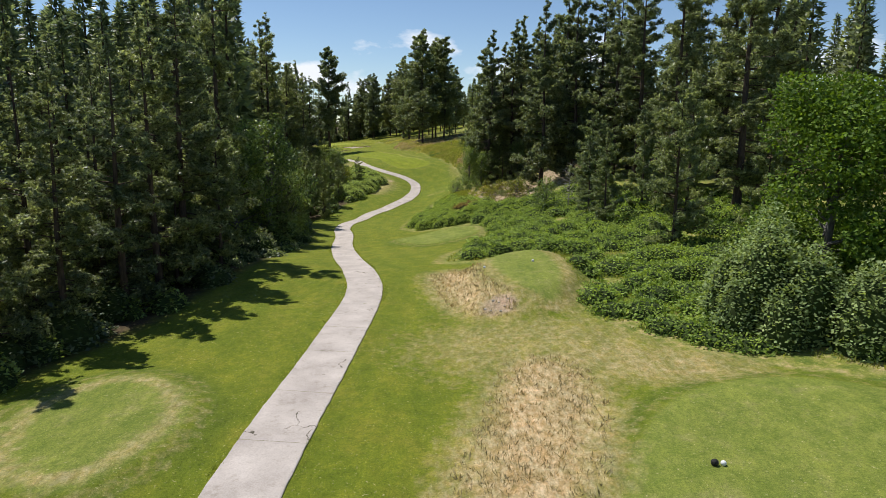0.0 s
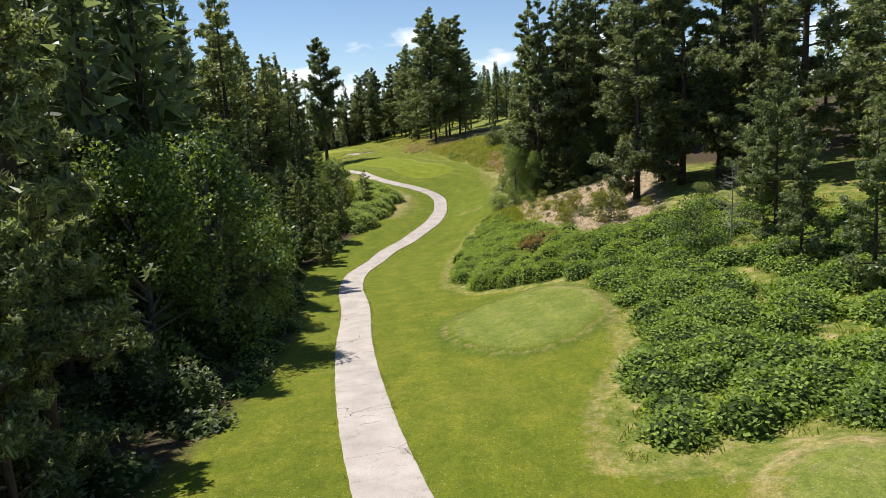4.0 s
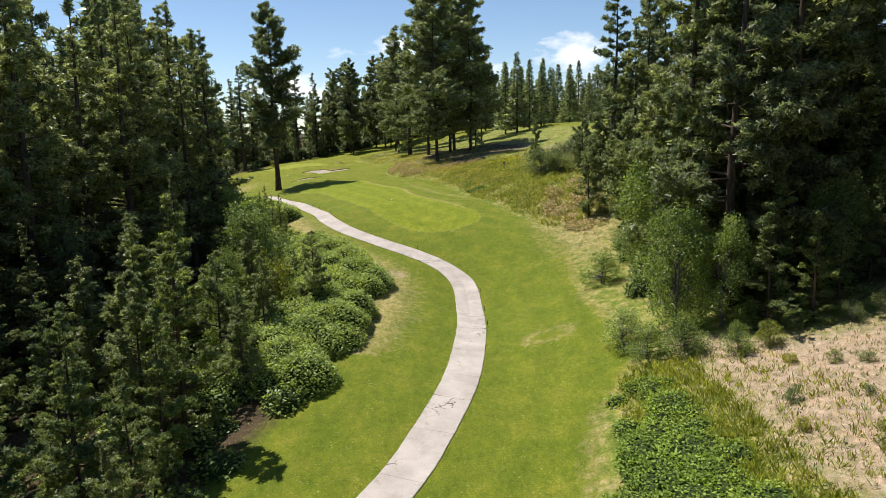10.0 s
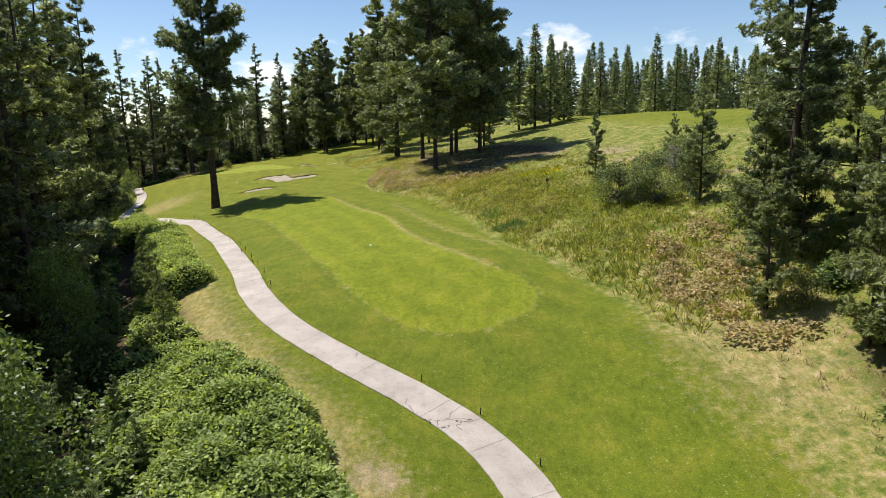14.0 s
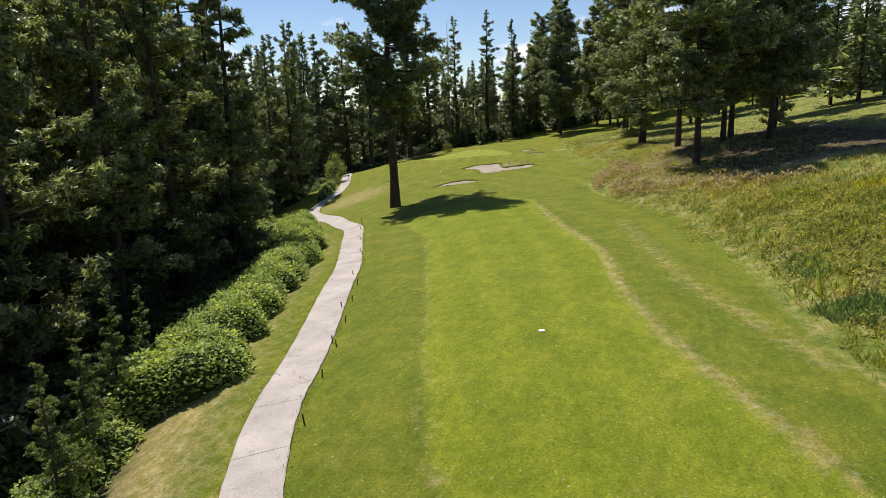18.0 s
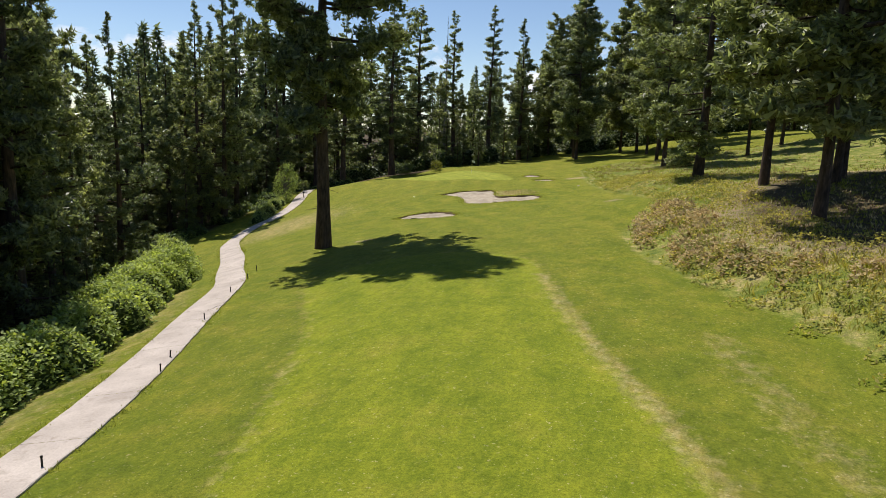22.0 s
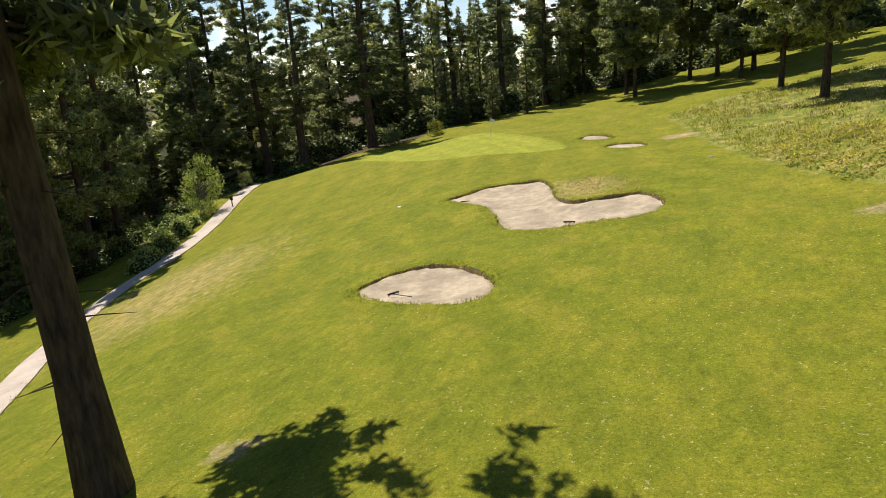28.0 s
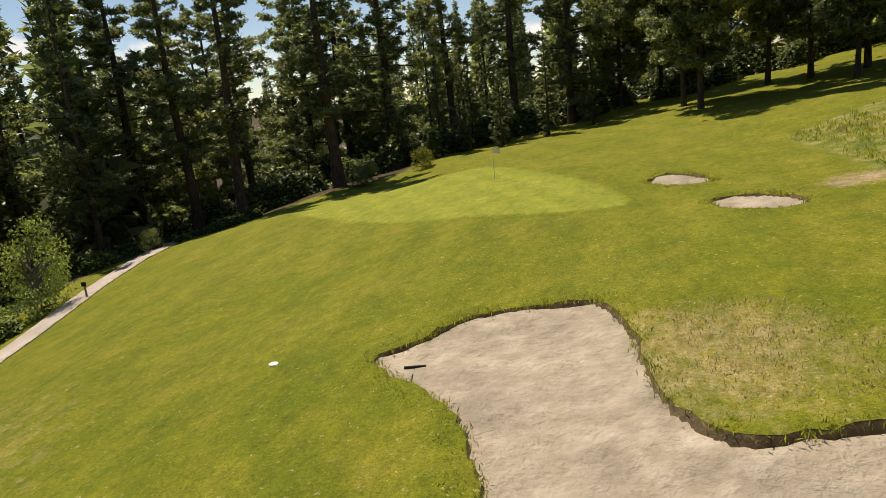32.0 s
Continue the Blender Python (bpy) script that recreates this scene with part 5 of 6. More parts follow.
thicket("bramble_bank", along_left(160, 198, 1.0, 5.2, 3.7, (1.5, 2.6), (1.4, 2.5)), 66, 0.24, M_HEDGE, "large mound of bright green brambles below the path", 1)
thicket("bramble_bank", along_left(198, 214, 1.0, ((198, 214), (4.4, 2.6)), 1.3, (0.9, 1.4), (0.7, 1.5)), 50, 0.23, M_HEDGE, "low thin brambles between the bank and the hedge", 22)
for x, y, hgt in ((-37.6, 203.5, 5.0), (-39.2, 207, 6.0), (-41.0, 210, 5.5), (-43.0, 213.5, 6.5), (-40.6, 202, 7.5), (-44.8, 217, 5.5)):
    S_SPRUCE[int(y) % 2].place(x, y, hgt, spin(), 1.0)
thicket("bramble_hedge", along_left(214, 268, 0.85, ((214, 218, 246, 256, 268), (1.6, 0.9, 0.9, 1.6, 0.4)), 1.7, (1.2, 1.9), (1.7, 2.5)), 62, 0.23, M_HEDGE, "long bright green bramble hedge beside the concrete path", 2)
thicket("bramble_hedge", along_left(253, 271, 1.0, ((253, 271), (2.2, 0.8)), 1.5, (1.4, 2.0), (2.4, 3.2)), 60, 0.23, M_HEDGE, "tall end of the bright green bramble hedge", 20)
thicket("bramble_hedge", along_left(272, 296, 1.1, 3.8, 1.6, (0.9, 1.5), (0.7, 1.5)), 40, 0.26, M_PALE, "low pale green bramble hedge at the edge of the wood", 3)


def in_poly(poly, count, r, h):
    poly = np.array(poly, float)
    out = []
    while len(out) < count:
        x, y = h_rng.uniform(poly[:, 0].min(), poly[:, 0].max()), h_rng.uniform(poly[:, 1].min(), poly[:, 1].max())
        rr = h_rng.uniform(*r)
        if inside_depth(np.array([x]), np.array([y]), poly)[0] > rr * 0.75:
            out.append((x, y, rr, h_rng.uniform(*h)))
    return out


MOUND_POLY = [(-9.6, 112), (-9.8, 131), (-7.8, 146), (-4, 156), (-1, 156), (0, 147), (0.8, 138), (4, 126), (6, 119), (6, 110), (2, 103), (-6, 107)]
SLOPE_POLY = [(2.5, 101), (4, 92), (3, 82), (0, 74), (-1, 67), (9.5, 66), (10, 55), (9.5, 46), (16, 39), (24, 34), (40, 40), (42, 70), (36, 100), (26, 116), (16, 119), (6.5, 119), (6, 109)]
thicket("bramble_hedge", [(-91 + 0.36 * k + h_rng.uniform(-0.5, 0.5), 316.5 - 0.95 * k, h_rng.uniform(0.8, 1.3), h_rng.uniform(1.1, 1.9)) for k in range(14)], 46, 0.24, M_PALE, "low pale green hedge beside the path below the green", 12)
thicket("shrub", [(20.3, 41.5, 2.4, 6.6), (18.9, 43.2, 1.9, 5.2), (22.2, 39.6, 2.2, 5.6), (24.6, 37.2, 2.3, 5.0), (21.4, 43.8, 2.2, 7.4), (18.6, 40.6, 1.6, 4.0), (26.8, 36.0, 2.0, 4.2), (20.4, 38.6, 1.5, 3.6)], 46, 0.25, M_PALE, "large dense rounded shrub with pale lit leaves", 14, "shrub")
HILL_POLY = [(-11, 222), (-16, 238), (-20, 250), (-28, 266), (-31, 278), (-30, 292), (-36, 303), (-39, 311), (-34, 318), (-26, 302), (-20, 284), (-15, 268), (-7, 250), (0, 232)]
thicket("weeds", in_poly(HILL_POLY, 300, (0.6, 1.5), (0.25, 0.6)), 34, 0.17, M_WEED, "coarse dry weeds covering the bank", 15, "weeds", False)
thicket("bramble_mound", [(x, y, r, h if y < 133 else 0.45 * h) for x, y, r, h in in_poly(MOUND_POLY, 190, (1.0, 2.2), (1.0, 2.0))] + in_poly([(-9, 133), (0.5, 133), (-0.5, 156), (-5, 156)], 70, (0.7, 1.3), (0.25, 0.6)), 62, 0.20, M_BERRY, "broad mound of leafy green brambles beside the mown rough", 4)
thicket("bramble_slope", in_poly(SLOPE_POLY, 400, (1.3, 2.8), (0.6, 1.5)) + in_poly([(1, 101), (11, 101), (12, 118), (1, 118)], 34, (1.2, 2.0), (0.8, 1.5)), 36, 0.26, M_BERRY, "green undergrowth covering the slope beside the tees", 5)
thicket("dead_brambles", [(0.4, 115.6, 1.5, 2.1), (-0.6, 117, 1.3, 2.0), (1.4, 118.5, 1.2, 2.0), (0.2, 119.7, 1.3, 1.9), (2.4, 117.2, 1.0, 2.0)], 40, 0.24, M_DEAD, "patch of dry reddish-brown brambles in the green mound", 9)
thicket("undergrowth", in_poly([(2, 163), (0, 175), (3, 188), (7, 204), (10, 206), (11, 190), (8, 170)], 34, (0.9, 1.8), (0.7, 2.2)), 34, 0.28, M_LEAF, "leafy green undergrowth at the foot of the wood", 6)
thicket("undergrowth", [(float(left_x(y)) - h_rng.uniform(1.5, 9), y, h_rng.uniform(0.8, 1.8), h_rng.uniform(0.6, 1.8)) for y in np.arange(30, 158, 2.2)], 26, 0.30, M_LEAF, "dim green undergrowth along the edge of the wood", 7)
thicket("undergrowth", [(float(left_x(y)) - h_rng.uniform(6.5, 17), y, h_rng.uniform(1.0, 2.2), h_rng.uniform(0.6, 2.0)) for y in np.arange(156, 300, 0.9)], 20, 0.34, M_LEAF, "shaded green undergrowth below the brambles", 8)

# added dark lumps that cover lit floor and deepen the left wood's shade
thicket("understory", [(float(left_x(y)) - h_rng.uniform(2, 14), y, h_rng.uniform(1.2, 2.4), h_rng.uniform(0.8, 3.2)) for y in np.arange(-6, 132, 1.1)], 18, 0.32, M_FIR, "dark needle lumps added to deepen the shade in the wood", 13)
thicket("undergrowth", [(float(left_x(y)) - h_rng.uniform(1.2, 8), y, h_rng.uniform(0.9, 1.7), h_rng.uniform(0.5, 1.6)) for y in np.arange(264, 346, 0.55)], 26, 0.27, M_LEAF, "green undergrowth between the path and the wood", 16)
thicket("understory", in_poly([(-122, 350), (-94, 351), (-86, 356), (-72, 368), (-60, 386), (-30, 394), (62, 386), (62, 402), (-60, 404), (-122, 378)], 190, (1.4, 3.4), (1.4, 4.2)), 7, 0.6, M_FIR, "dark understory of young conifers at the edge of the wood", 10)


FERN_POLY = [(-31, 280), (-29, 270), (-24.5, 262.5), (-19.5, 257), (-13, 254), (-8, 255.5), (-9, 260.5), (-18, 261), (-23, 267), (-24.5, 281), (-29, 291)]
thicket("dry_ferns", in_poly(FERN_POLY, 105, (0.5, 1.1), (0.35, 0.8)), 34, 0.26, M_FERN, "dry orange-brown ferns on the bank below the pines", 17, "ferns", False)
thicket("weeds", in_poly([(-9, 222), (-2, 206), (6, 210), (4, 226), (-3, 250), (-14, 250)], 120, (0.6, 1.5), (0.3, 0.8)), 30, 0.22, M_GRASS, "lush green weeds on the hillside", 18, "weeds", False)
thicket("dry_ferns", in_poly([(-2, 196), (-3, 206), (-1, 213), (5, 212), (6, 200), (4, 194)], 55, (0.5, 1.2), (0.35, 1.0)), 30, 0.26, M_FERN, "dry tan stalks and ferns on the bank beside the wood", 19, "ferns", False)


def bare_tree(seed, height, spread_r, limbs_n, name, label, category):
    """A dead tree or shrub: grey stem and forking twigs with no leaves."""
    rng = np.random.default_rng(seed)
    base = bpy.data.objects.new(name, None)
    scene.collection.objects.link(base)
    v, f = tube([(0, 0, -0.3), (0.1, 0.05, height * 0.5), (0.0, 0.1, height)], [height * 0.011, height * 0.007, 0.02], 7)
    put("trunk", mesh_of("trunk", v, f, True), M_TWIG, base)
    twigs = []
    for i in range(limbs_n):
        z = height * rng.uniform(0.12, 0.97)
        a = rng.uniform(0, 2 * math.pi)
        L = spread_r * (1 - 0.75 * z / height) * rng.uniform(0.5, 1.1)
        e = np.array([math.cos(a) * L, math.sin(a) * L, z + L * rng.uniform(0.1, 0.7)])
        o = np.array([0.05, 0.05, z])
        twigs.append(tube([o, (o + e) / 2 + np.array([0, 0, -0.05 * L]), e], [0.025 + 0.0012 * height, 0.016, 0.005], 4))
        for _ in range(3):
            t = rng.uniform(0.35, 0.9)
            p = o + (e - o) * t
            twigs.append(tube([p, p + rng.normal(size=3) * 0.28 * L + np.array([0, 0, 0.12 * L])], [0.012, 0.004], 3))
    v, f = join(twigs)
    put("branchwork", mesh_of("branchwork", v, f, True), M_TWIG, base)["kind"] = "stuff"
    return tagged(base, label, category)


bare_tree(3, 7.2, 3.0, 46, "dead_shrub", "grey leafless shrub among the green undergrowth", "dead shrub").matrix_basis = pose(16.6, 102.3, land1(16.6, 102.3))
bare_tree(5, 36, 3.6, 90, "dead_tree", "tall grey leafless tree in the wood behind the green", "dead tree").matrix_basis = pose(-88, 383, land1(-88, 383))
bare_tree(6, 4.6, 2.6, 44, "dead_shrub", "brownish leafless shrub on the hillside", "dead shrub").matrix_basis = pose(4.2, 221.0, land1(4.2, 221.0))


# ---- grasses that are not mown ----
def tufts(name, count, choose, mat, size, label, seed):
    rng = np.random.default_rng(seed)
    x, y = choose(rng, count)
    z = land(x, y)
    n = len(x)
    per = 5
    c = np.repeat(np.stack([x, y, z - 0.03], 1), per, 0) + rng.normal(size=(n * per, 3)) * np.array([0.12, 0.12, 0])
    d = unit(rng.normal(size=(n * per, 3)) * np.array([0.5, 0.5, 0.12]) + np.array([0, 0, 1.0]))
    s = np.repeat(rng.uniform(0.5, 1.3, n), per)
    v, f = blades(c, d, size * s, size * 0.16 * s, rng)
    return tagged(put(name, mesh_of(name, v, f), mat), label, "grass", kind="stuff")


def wild_right(y0, y1, width, gap=0.0):
    def choose(rng, k):
        y = rng.uniform(y0, y1, k)
        x = right_x(y) + np.abs(rng.normal(size=k)) * width * 0.55 + rng.uniform(0, 0.8, k) + gap * rng.random(k)
        ok = np.sin(0.45 * x + 1.7 * np.sin(0.23 * y + gap)) * np.sin(0.38 * y + 1.3 * np.sin(0.31 * x)) > rng.uniform(-0.9, 0.3, k)
        return x[ok], y[ok]
    return choose


def within(poly):
    def choose(rng, k):
        x, y = rng.uniform(poly[:, 0].min(), poly[:, 0].max(), k * 2), rng.uniform(poly[:, 1].min(), poly[:, 1].max(), k * 2)
        ok = inside_depth(x, y, poly) > 0
        return x[ok][:k], y[ok][:k]
    return choose


tufts("rough_grass", 18000, wild_right(196, 352, 24), M_GRASS, 0.27, "uncut green and yellow grass on the hillside", 31)
tufts("dry_grass", 8500, wild_right(170, 352, 26, 5), M_STRAW, 0.32, "dry straw-coloured grass on the hillside", 32)
tufts("dry_grass", 700, within(NEAR_STRAW), M_STRAW, 0.26, "dry straw-coloured grass on the slope of the tee", 33)
tufts("dry_grass", 500, within(MID_STRAW), M_STRAW, 0.28, "dry straw-coloured grass on the flank of a tee", 34)
tufts("rough_grass", 7000, within(np.array(SLOPE_POLY, float)), M_GRASS, 0.36, "uncut green grass among the brambles", 35)
tufts("rough_grass", 2600, within(np.array([(-8, 133), (1.5, 133), (0.5, 157), (-4, 157)], float)), M_GRASS, 0.5, "green weeds at the edge of the sandy bank", 40)
tufts("dry_grass", 2600, within(DIRT_BANK), M_SAGE, 0.26, "sparse grass on the sandy bank", 36)
tufts("dry_grass", 1500, within(DIRT_BANK), M_STRAW, 0.24, "sparse straw-coloured grass on the sandy bank", 49)
tufts("rough_grass", 700, within(np.array([(-2, 136), (3, 137), (7, 147), (4, 156), (-3, 158)], float)), M_GRASS, 0.4, "green and straw weeds at the edge of the sandy bank", 50)
tufts("dead_stalks", 1500, wild_right(215, 330, 20, 6), M_DEAD, 0.28, "brown dead stalks among the grass of the hillside", 41)
tufts("flowering_weeds", 260, within(catmull([(-7.5, 246), (-4, 244.5), (-1.2, 247), (-1.8, 250), (-5.5, 249.6)], 1.0, True)), M_BLOOM, 0.55, "patch of yellow flowering weeds on the hillside", 37)
tufts("reeds", 210, within(catmull([(-12.4, 227.4), (-10.6, 225.2), (-8.8, 225.6), (-9.6, 228.2)], 1.0, True)), M_REED, 0.55, "clump of blue-green reeds at the foot of the hillside", 45)
tufts("reeds", 100, within(catmull([(-13.2, 234.6), (-12, 231.4), (-10.8, 232.2), (-12, 235.6)], 1.0, True)), M_REED, 0.5, "clump of blue-green reeds at the foot of the hillside", 46)
tufts("rough_grass", 5200, wild_right(200, 262, 22, 2), M_WEED, 0.5, "tall tan and green weeds on the hillside", 47)
tufts("rough_grass", 2600, wild_right(198, 250, 16, 1), M_GRASS, 0.6, "tall green grass in clumps on the hillside", 48)


def rim(rng, k):
    xs, ys = [], []
    for _, line in BUNKERS:
        i = rng.integers(0, len(line), int(len(line) * 15))
        q = line[i] + outward(line)[i] * rng.uniform(-0.12, 0.5, len(i))[:, None]
        xs.append(q[:, 0])
        ys.append(q[:, 1])
    return np.concatenate(xs), np.concatenate(ys)


tufts("rim_grass", 0, rim, M_GRASS, 0.17, "ragged grass overhanging the edges of the bunkers", 38)


def path_edge(rng, k):
    i = rng.integers(2, len(PATH_LINE) - 2, k)
    d = unit(PATH_LINE[i + 1] - PATH_LINE[i - 1])
    half = np.interp(PATH_LINE[i, 1], (20, 60, 150, 185, 205, 300), (1.60, 1.50, 1.42, 1.34, 1.13, 1.10))
    off = np.where(rng.random(k) < 0.6, 1.0, -1.0) * (half + 0.02 + np.abs(rng.normal(size=k)) * 0.10)
    q = PATH_LINE[i] + rng.normal(size=(k, 2)) * 0.15 * d + np.stack([d[:, 1], -d[:, 0]], 1) * off[:, None]
    ok = np.sin(q[:, 1] * 1.3) + np.sin(q[:, 1] * 0.47 + 2) > rng.uniform(-1.8, 1.0, k)
    return q[ok, 0], q[ok, 1]


tufts("path_edge_grass", 5200, path_edge, M_GRASS, 0.17, "ragged grass growing over the edges of the concrete path", 43)
tufts("dry_grass", 600, within(catmull([(-50.2, 308.5), (-48.9, 304.6), (-47.9, 302.7), (-46, 303.1), (-44.2, 303.8), (-44.6, 306), (-47, 308.6)], 0.5, True)), M_STRAW, 0.12, "dry grass on the tongue of turf between the arms of the bunker", 44)


# ---- the concrete path, slab by slab ----
path_ob = bpy.data.objects.new("cart_path", None)
scene.collection.objects.link(path_ob)
tagged(path_ob, "winding pale concrete cart path with joints and cracks", "path", kind="structure")
seg = np.linalg.norm(np.diff(PATH_LINE, axis=0), axis=1)
run = np.r_[0, np.cumsum(seg)]
p_rng = np.random.default_rng(4)


def path_at(s):
    return np.stack([np.interp(s, run, PATH_LINE[:, 0]), np.interp(s, run, PATH_LINE[:, 1])], -1)


def slab(s0, s1):
    ss = np.linspace(s0, s1, max(2, int((s1 - s0) / 0.5) + 1))
    c = path_at(ss)
    d = path_at(ss + 0.3) - path_at(ss - 0.3)
    d /= np.linalg.norm(d, axis=1)[:, None] + 1e-9
    nrm = np.stack([-d[:, 1], d[:, 0]], 1)
    rows = []
    half = np.interp(c[:, 1], (20, 60, 150, 185, 205, 300), (1.60, 1.50, 1.42, 1.34, 1.13, 1.10))
    for i, side in enumerate((1.0, 0.97, 0.0, -0.97, -1.0)):
        off = half * side
        wob = 0.012 * np.sin(ss * 1.9 + i) + 0.012 * np.sin(ss * 4.3 + 2 * i) if i != 2 else 0
        q = c + nrm * (off + (wob if i < 2 else -wob if i > 2 else 0))[:, None] if i != 2 else c
        z = land(q[:, 0], q[:, 1]) + (0.085 if 0 < i < 4 else 0.06)
        rows.append(np.column_stack([q, z]))
    low = [r - np.array([0, 0, 0.3]) for r in (rows[0], rows[-1])]
    cols = [low[0]] + rows + [low[1]]
    k, w = len(ss), len(cols)
    v = np.concatenate(cols)
    f = []
    for a in range(w - 1):
        for i in range(k - 1):
            f.append((a * k + i, a * k + i + 1, (a + 1) * k + i + 1, (a + 1) * k + i))
    me = mesh_of("slab", v, f, False)
    put("slab", me, M_PATH, path_ob)


s = 0.0
while s < run[-1] - 6:
    length = p_rng.uniform(3.6, 6.2)
    slab(s, s + length - 0.022)
    s += length


# ---- small things ----
def cyl(bm, r0, r1, z0, z1, sides=10, x=0.0, y=0.0):
    res = bmesh.ops.create_cone(bm, cap_ends=True, segments=sides, radius1=r0, radius2=r1, depth=z1 - z0)
    bmesh.ops.translate(bm, verts=res["verts"], vec=(x, y, (z0 + z1) / 2))
    return res["verts"]


def empty(name):
    ob = bpy.data.objects.new(name, None)
    scene.collection.objects.link(ob)
    return ob


def build_stake():
    e = empty("path_stake")
    bm = bmesh.new()
    cyl(bm, 0.035, 0.03, -0.15, 0.38, 8)
    part("post", bm, M_BLACK, e)
    bm = bmesh.new()
    cyl(bm, 0.042, 0.036, 0.37, 0.42, 8)
    part("cap", bm, M_BLACK, e)
    return tagged(e, "short black stake at the edge of the concrete path", "stake", "stakes along the path")


stake = build_stake()
first = True
STAKES = [(-36.0, 221.3), (-38.8, 227.4), (-42.6, 236.0), (-46.1, 244.2), (-47.2, 245.9), (-50.1, 251.5), (-53.3, 257.6), (-55.3, 262.0), (-57.3, 265.6)]
for s_at in np.r_[np.arange(178, 205, 4.6), np.arange(222, 246, 4.4)]:
    d = path_at(s_at + 40.4) - path_at(s_at + 39.6)
    STAKES.append(tuple(path_at(s_at + 40.0) + np.array([d[1], -d[0]]) / np.linalg.norm(d) * 1.5))
for x, y in STAKES:
    m = pose(x, y, land1(x, y), p_rng.uniform(-7, 7), p_rng.uniform(-7, 7), 0)
    if first:
        stake.matrix_basis, first = m, False
    else:
        copy_thing(stake, m)


def build_flag():
    e = empty("flagstick")
    bm = bmesh.new()
    cyl(bm, 0.018, 0.014, -0.1, 2.3, 8)
    part("pole", bm, M_WHITE, e)
    bm = bmesh.new()
    grid = [[bm.verts.new((0.02 + 0.5 * i / 6, 0.05 * math.sin(i * 1.1), 2.28 - 0.36 * j / 3 - 0.02 * i)) for i in range(7)] for j in range(4)]
    for j in range(3):
        for i in range(6):
            bm.faces.new((grid[j][i], grid[j][i + 1], grid[j + 1][i + 1], grid[j + 1][i]))
    part("flag", bm, M_WHITE, e, "white cloth flag")
    return tagged(e, "white flagstick with a small white flag in the putting green", "flagstick")


build_flag().matrix_basis = pose(-63.2, 333.6, land1(-63.2, 333.6))


def build_rake():
    e = empty("bunker_rake")
    bm = bmesh.new()
    v = cyl(bm, 0.02, 0.02, 0.0, 1.5, 8)
    bmesh.ops.rotate(bm, verts=v, matrix=Matrix.Rotation(radians(82), 3, "X"))
    part("handle", bm, M_BLACK, e)
    bm = bmesh.new()
    v = bmesh.ops.create_cube(bm, size=1.0)["verts"]
    bmesh.ops.scale(bm, verts=v, vec=(0.62, 0.05, 0.07))
    bmesh.ops.translate(bm, verts=v, vec=(0, 0, 0.05))
    part("head", bm, M_BLACK, e)
    bm = bmesh.new()
    for i in range(9):
        v = bmesh.ops.create_cube(bm, size=1.0)["verts"]
        bmesh.ops.scale(bm, verts=v, vec=(0.02, 0.02, 0.10))
        bmesh.ops.translate(bm, verts=v, vec=(-0.28 + i * 0.07, 0, 0.0))
    part("teeth", bm, M_BLACK, e)
    return tagged(e, "black bunker rake lying in the sand", "rake", "bunker rakes")


rake = build_rake()
rake.matrix_basis = pose(-56.4, 305.4, land1(-56.4, 305.4) - 0.2, 0, 0, 20)
copy_thing(rake, pose(-47.6, 297.4, land1(-47.6, 297.4) - 0.05, 0, 0, 10))
copy_thing(rake, pose(-54.2, 288.9, land1(-54.2, 288.9) - 0.1, 0, 0, 60))


def build_ball(mat, label, cat, r):
    bm = bmesh.new()
    bmesh.ops.create_icosphere(bm, subdivisions=2, radius=r)
    me = bpy.data.meshes.new(cat)
    bm.to_mesh(me)
    bm.free()
    return tagged(put(cat.replace(" ", "_"), me, mat), label, cat)


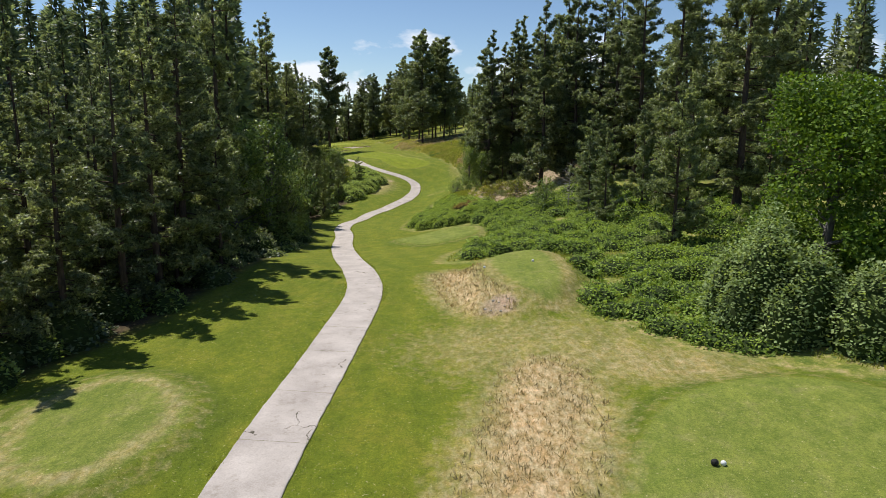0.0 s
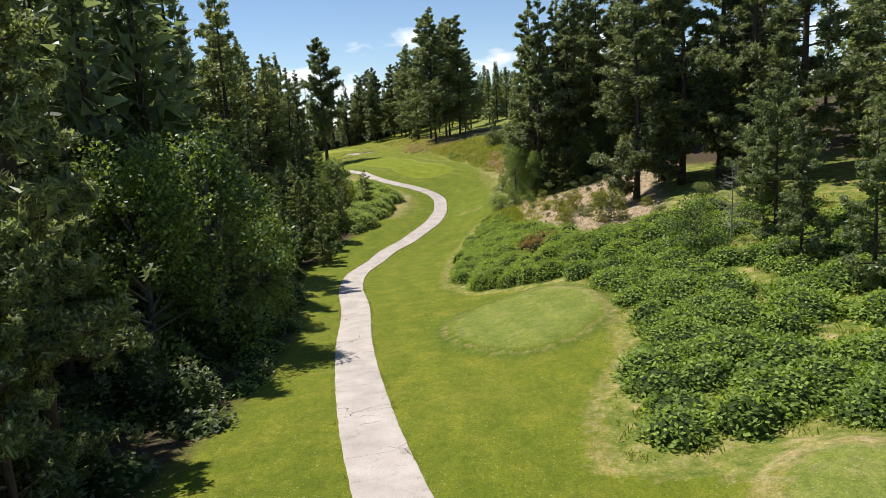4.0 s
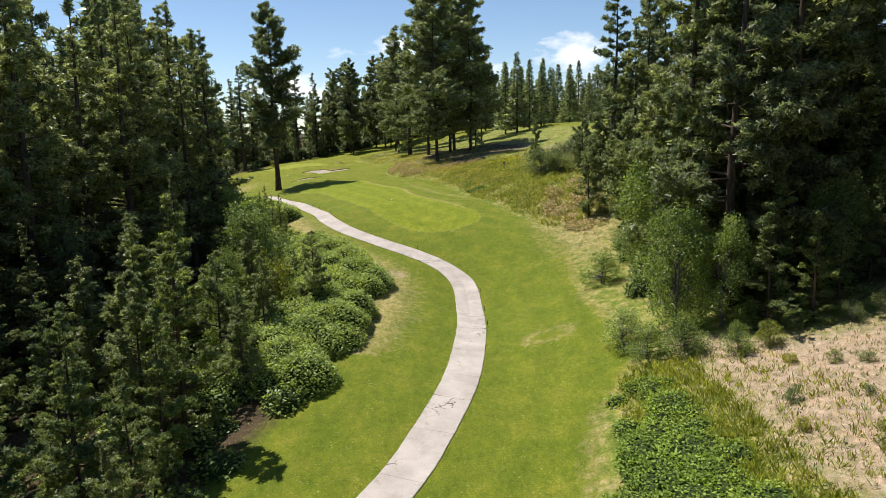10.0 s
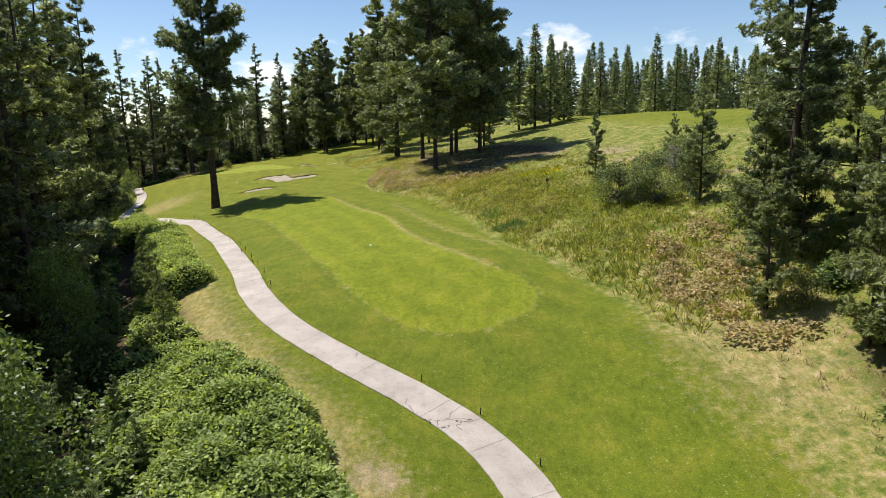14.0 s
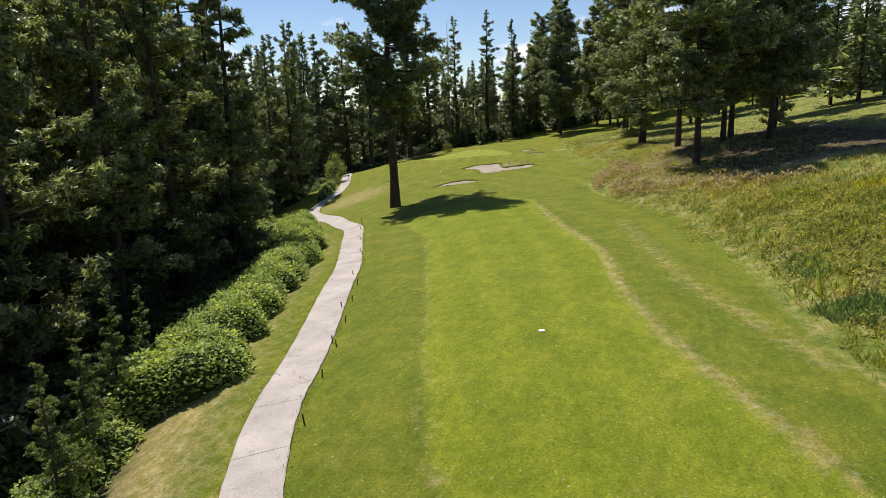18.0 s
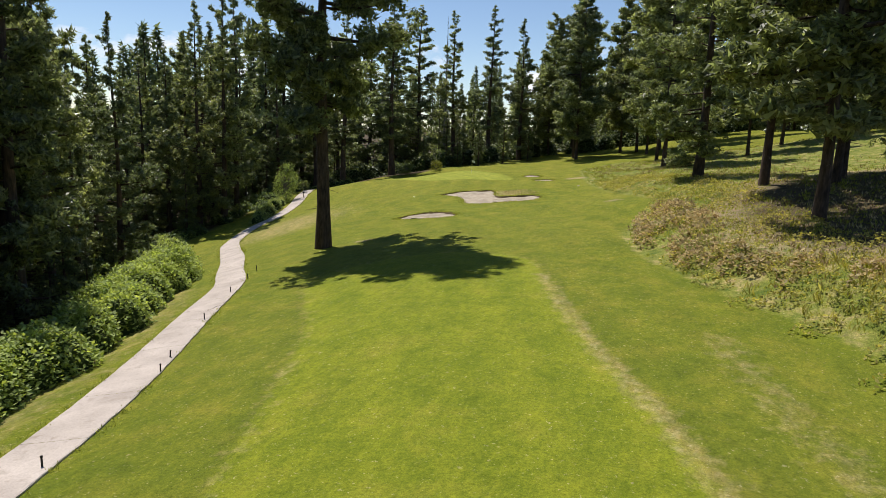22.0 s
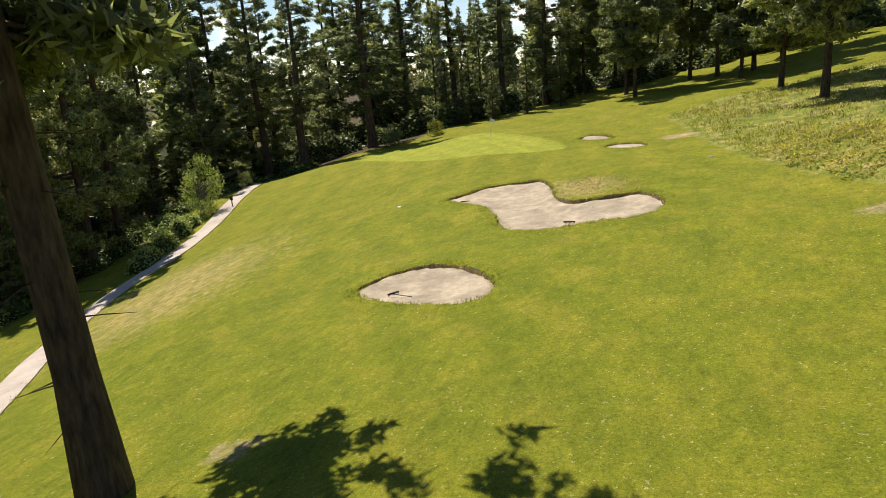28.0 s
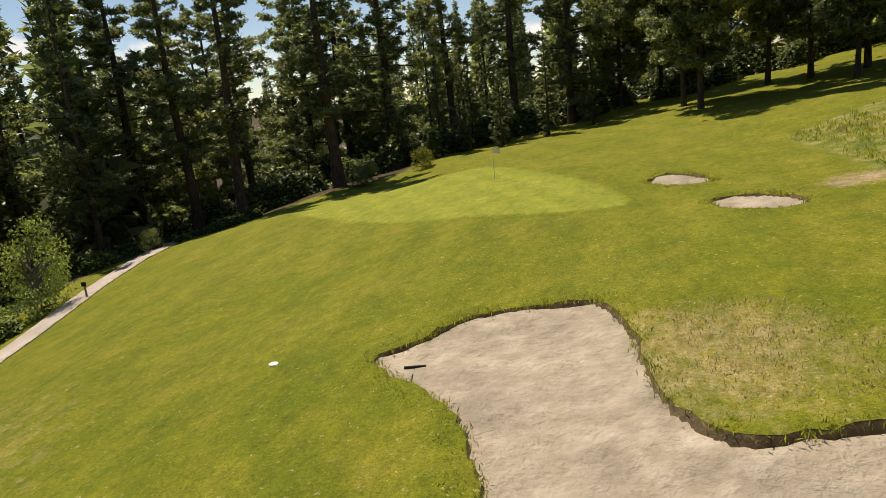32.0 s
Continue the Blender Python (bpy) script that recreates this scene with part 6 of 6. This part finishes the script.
marker = build_ball(M_BLACK, "round black tee marker on the mown tee", "tee marker", 0.16)
marker.matrix_basis = pose(11.3, 24.2, land1(11.3, 24.2) + 0.12)
white_marker = build_ball(M_WHITE, "round white tee marker on the mown tee", "tee marker", 0.12)
white_marker.matrix_basis = pose(11.65, 24.2, land1(11.65, 24.2) + 0.09)
for x, y in ((2.7, 56.0), (7.05, 57.7)):
    copy_thing(white_marker, pose(x, y, land1(x, y) + 0.08))
plate = empty("yardage_marker")
bm = bmesh.new()
cyl(bm, 0.17, 0.16, -0.05, 0.03, 16)
part("disc", bm, M_WHITE, plate)
tagged(plate, "round white yardage disc set in the fairway", "yardage marker", "yardage discs")
plate.matrix_basis = pose(-24.7, 222, land1(-24.7, 222))
copy_thing(plate, pose(-61.8, 306, land1(-61.8, 306), 0, 0, 0))


def build_post(h, label):
    e = empty("signpost")
    bm = bmesh.new()
    v = bmesh.ops.create_cube(bm, size=1.0)["verts"]
    bmesh.ops.scale(bm, verts=v, vec=(0.10, 0.10, h + 0.2))
    bmesh.ops.translate(bm, verts=v, vec=(0, 0, h / 2 - 0.1))
    part("post", bm, M_GREYWOOD, e)
    bm = bmesh.new()
    v = bmesh.ops.create_cube(bm, size=1.0)["verts"]
    bmesh.ops.scale(bm, verts=v, vec=(0.34, 0.06, 0.30))
    bmesh.ops.translate(bm, verts=v, vec=(0, -0.06, h - 0.05))
    bmesh.ops.bevel(bm, geom=bm.edges[:], offset=0.01, segments=1, affect="EDGES")
    part("panel", bm, M_BLACK, e)
    return tagged(e, label, "signpost")


build_post(1.0, "small dark sign on a wooden post beside the path").matrix_basis = pose(-89.0, 320.6, land1(-89.0, 320.6), 0, 0, 20)
build_post(1.5, "weathered wooden post on the dry hillside").matrix_basis = pose(-5.2, 235.5, land1(-5.2, 235.5), 0, 0, 200)
r_rng = np.random.default_rng(12)
stones = None
for x, y, r in ((-40.6, 311.4, 0.16), (3.2, 47.6, 0.13), (4.0, 46.6, 0.10), (2.6, 46.8, 0.12), (3.6, 47.2, 0.09), (3.0, 46.4, 0.11), (4.3, 47.4, 0.08), (3.7, 46.1, 0.10)):
    bm = bmesh.new()
    bmesh.ops.create_icosphere(bm, subdivisions=2, radius=r)
    for v in bm.verts:
        v.co *= 1 + 0.25 * noise.noise(v.co * 4 + Vector((x, y, 0)))
        v.co.z *= 0.6
    me = bpy.data.meshes.new("stone")
    bm.to_mesh(me)
    bm.free()
    ob = tagged(put("stone", me, M_ROCK), "small pale stone lying in the grass", "stone", "stones")
    ob.matrix_basis = pose(x, y, land1(x, y) + 0.02, 0, 0, r_rng.uniform(0, 360))
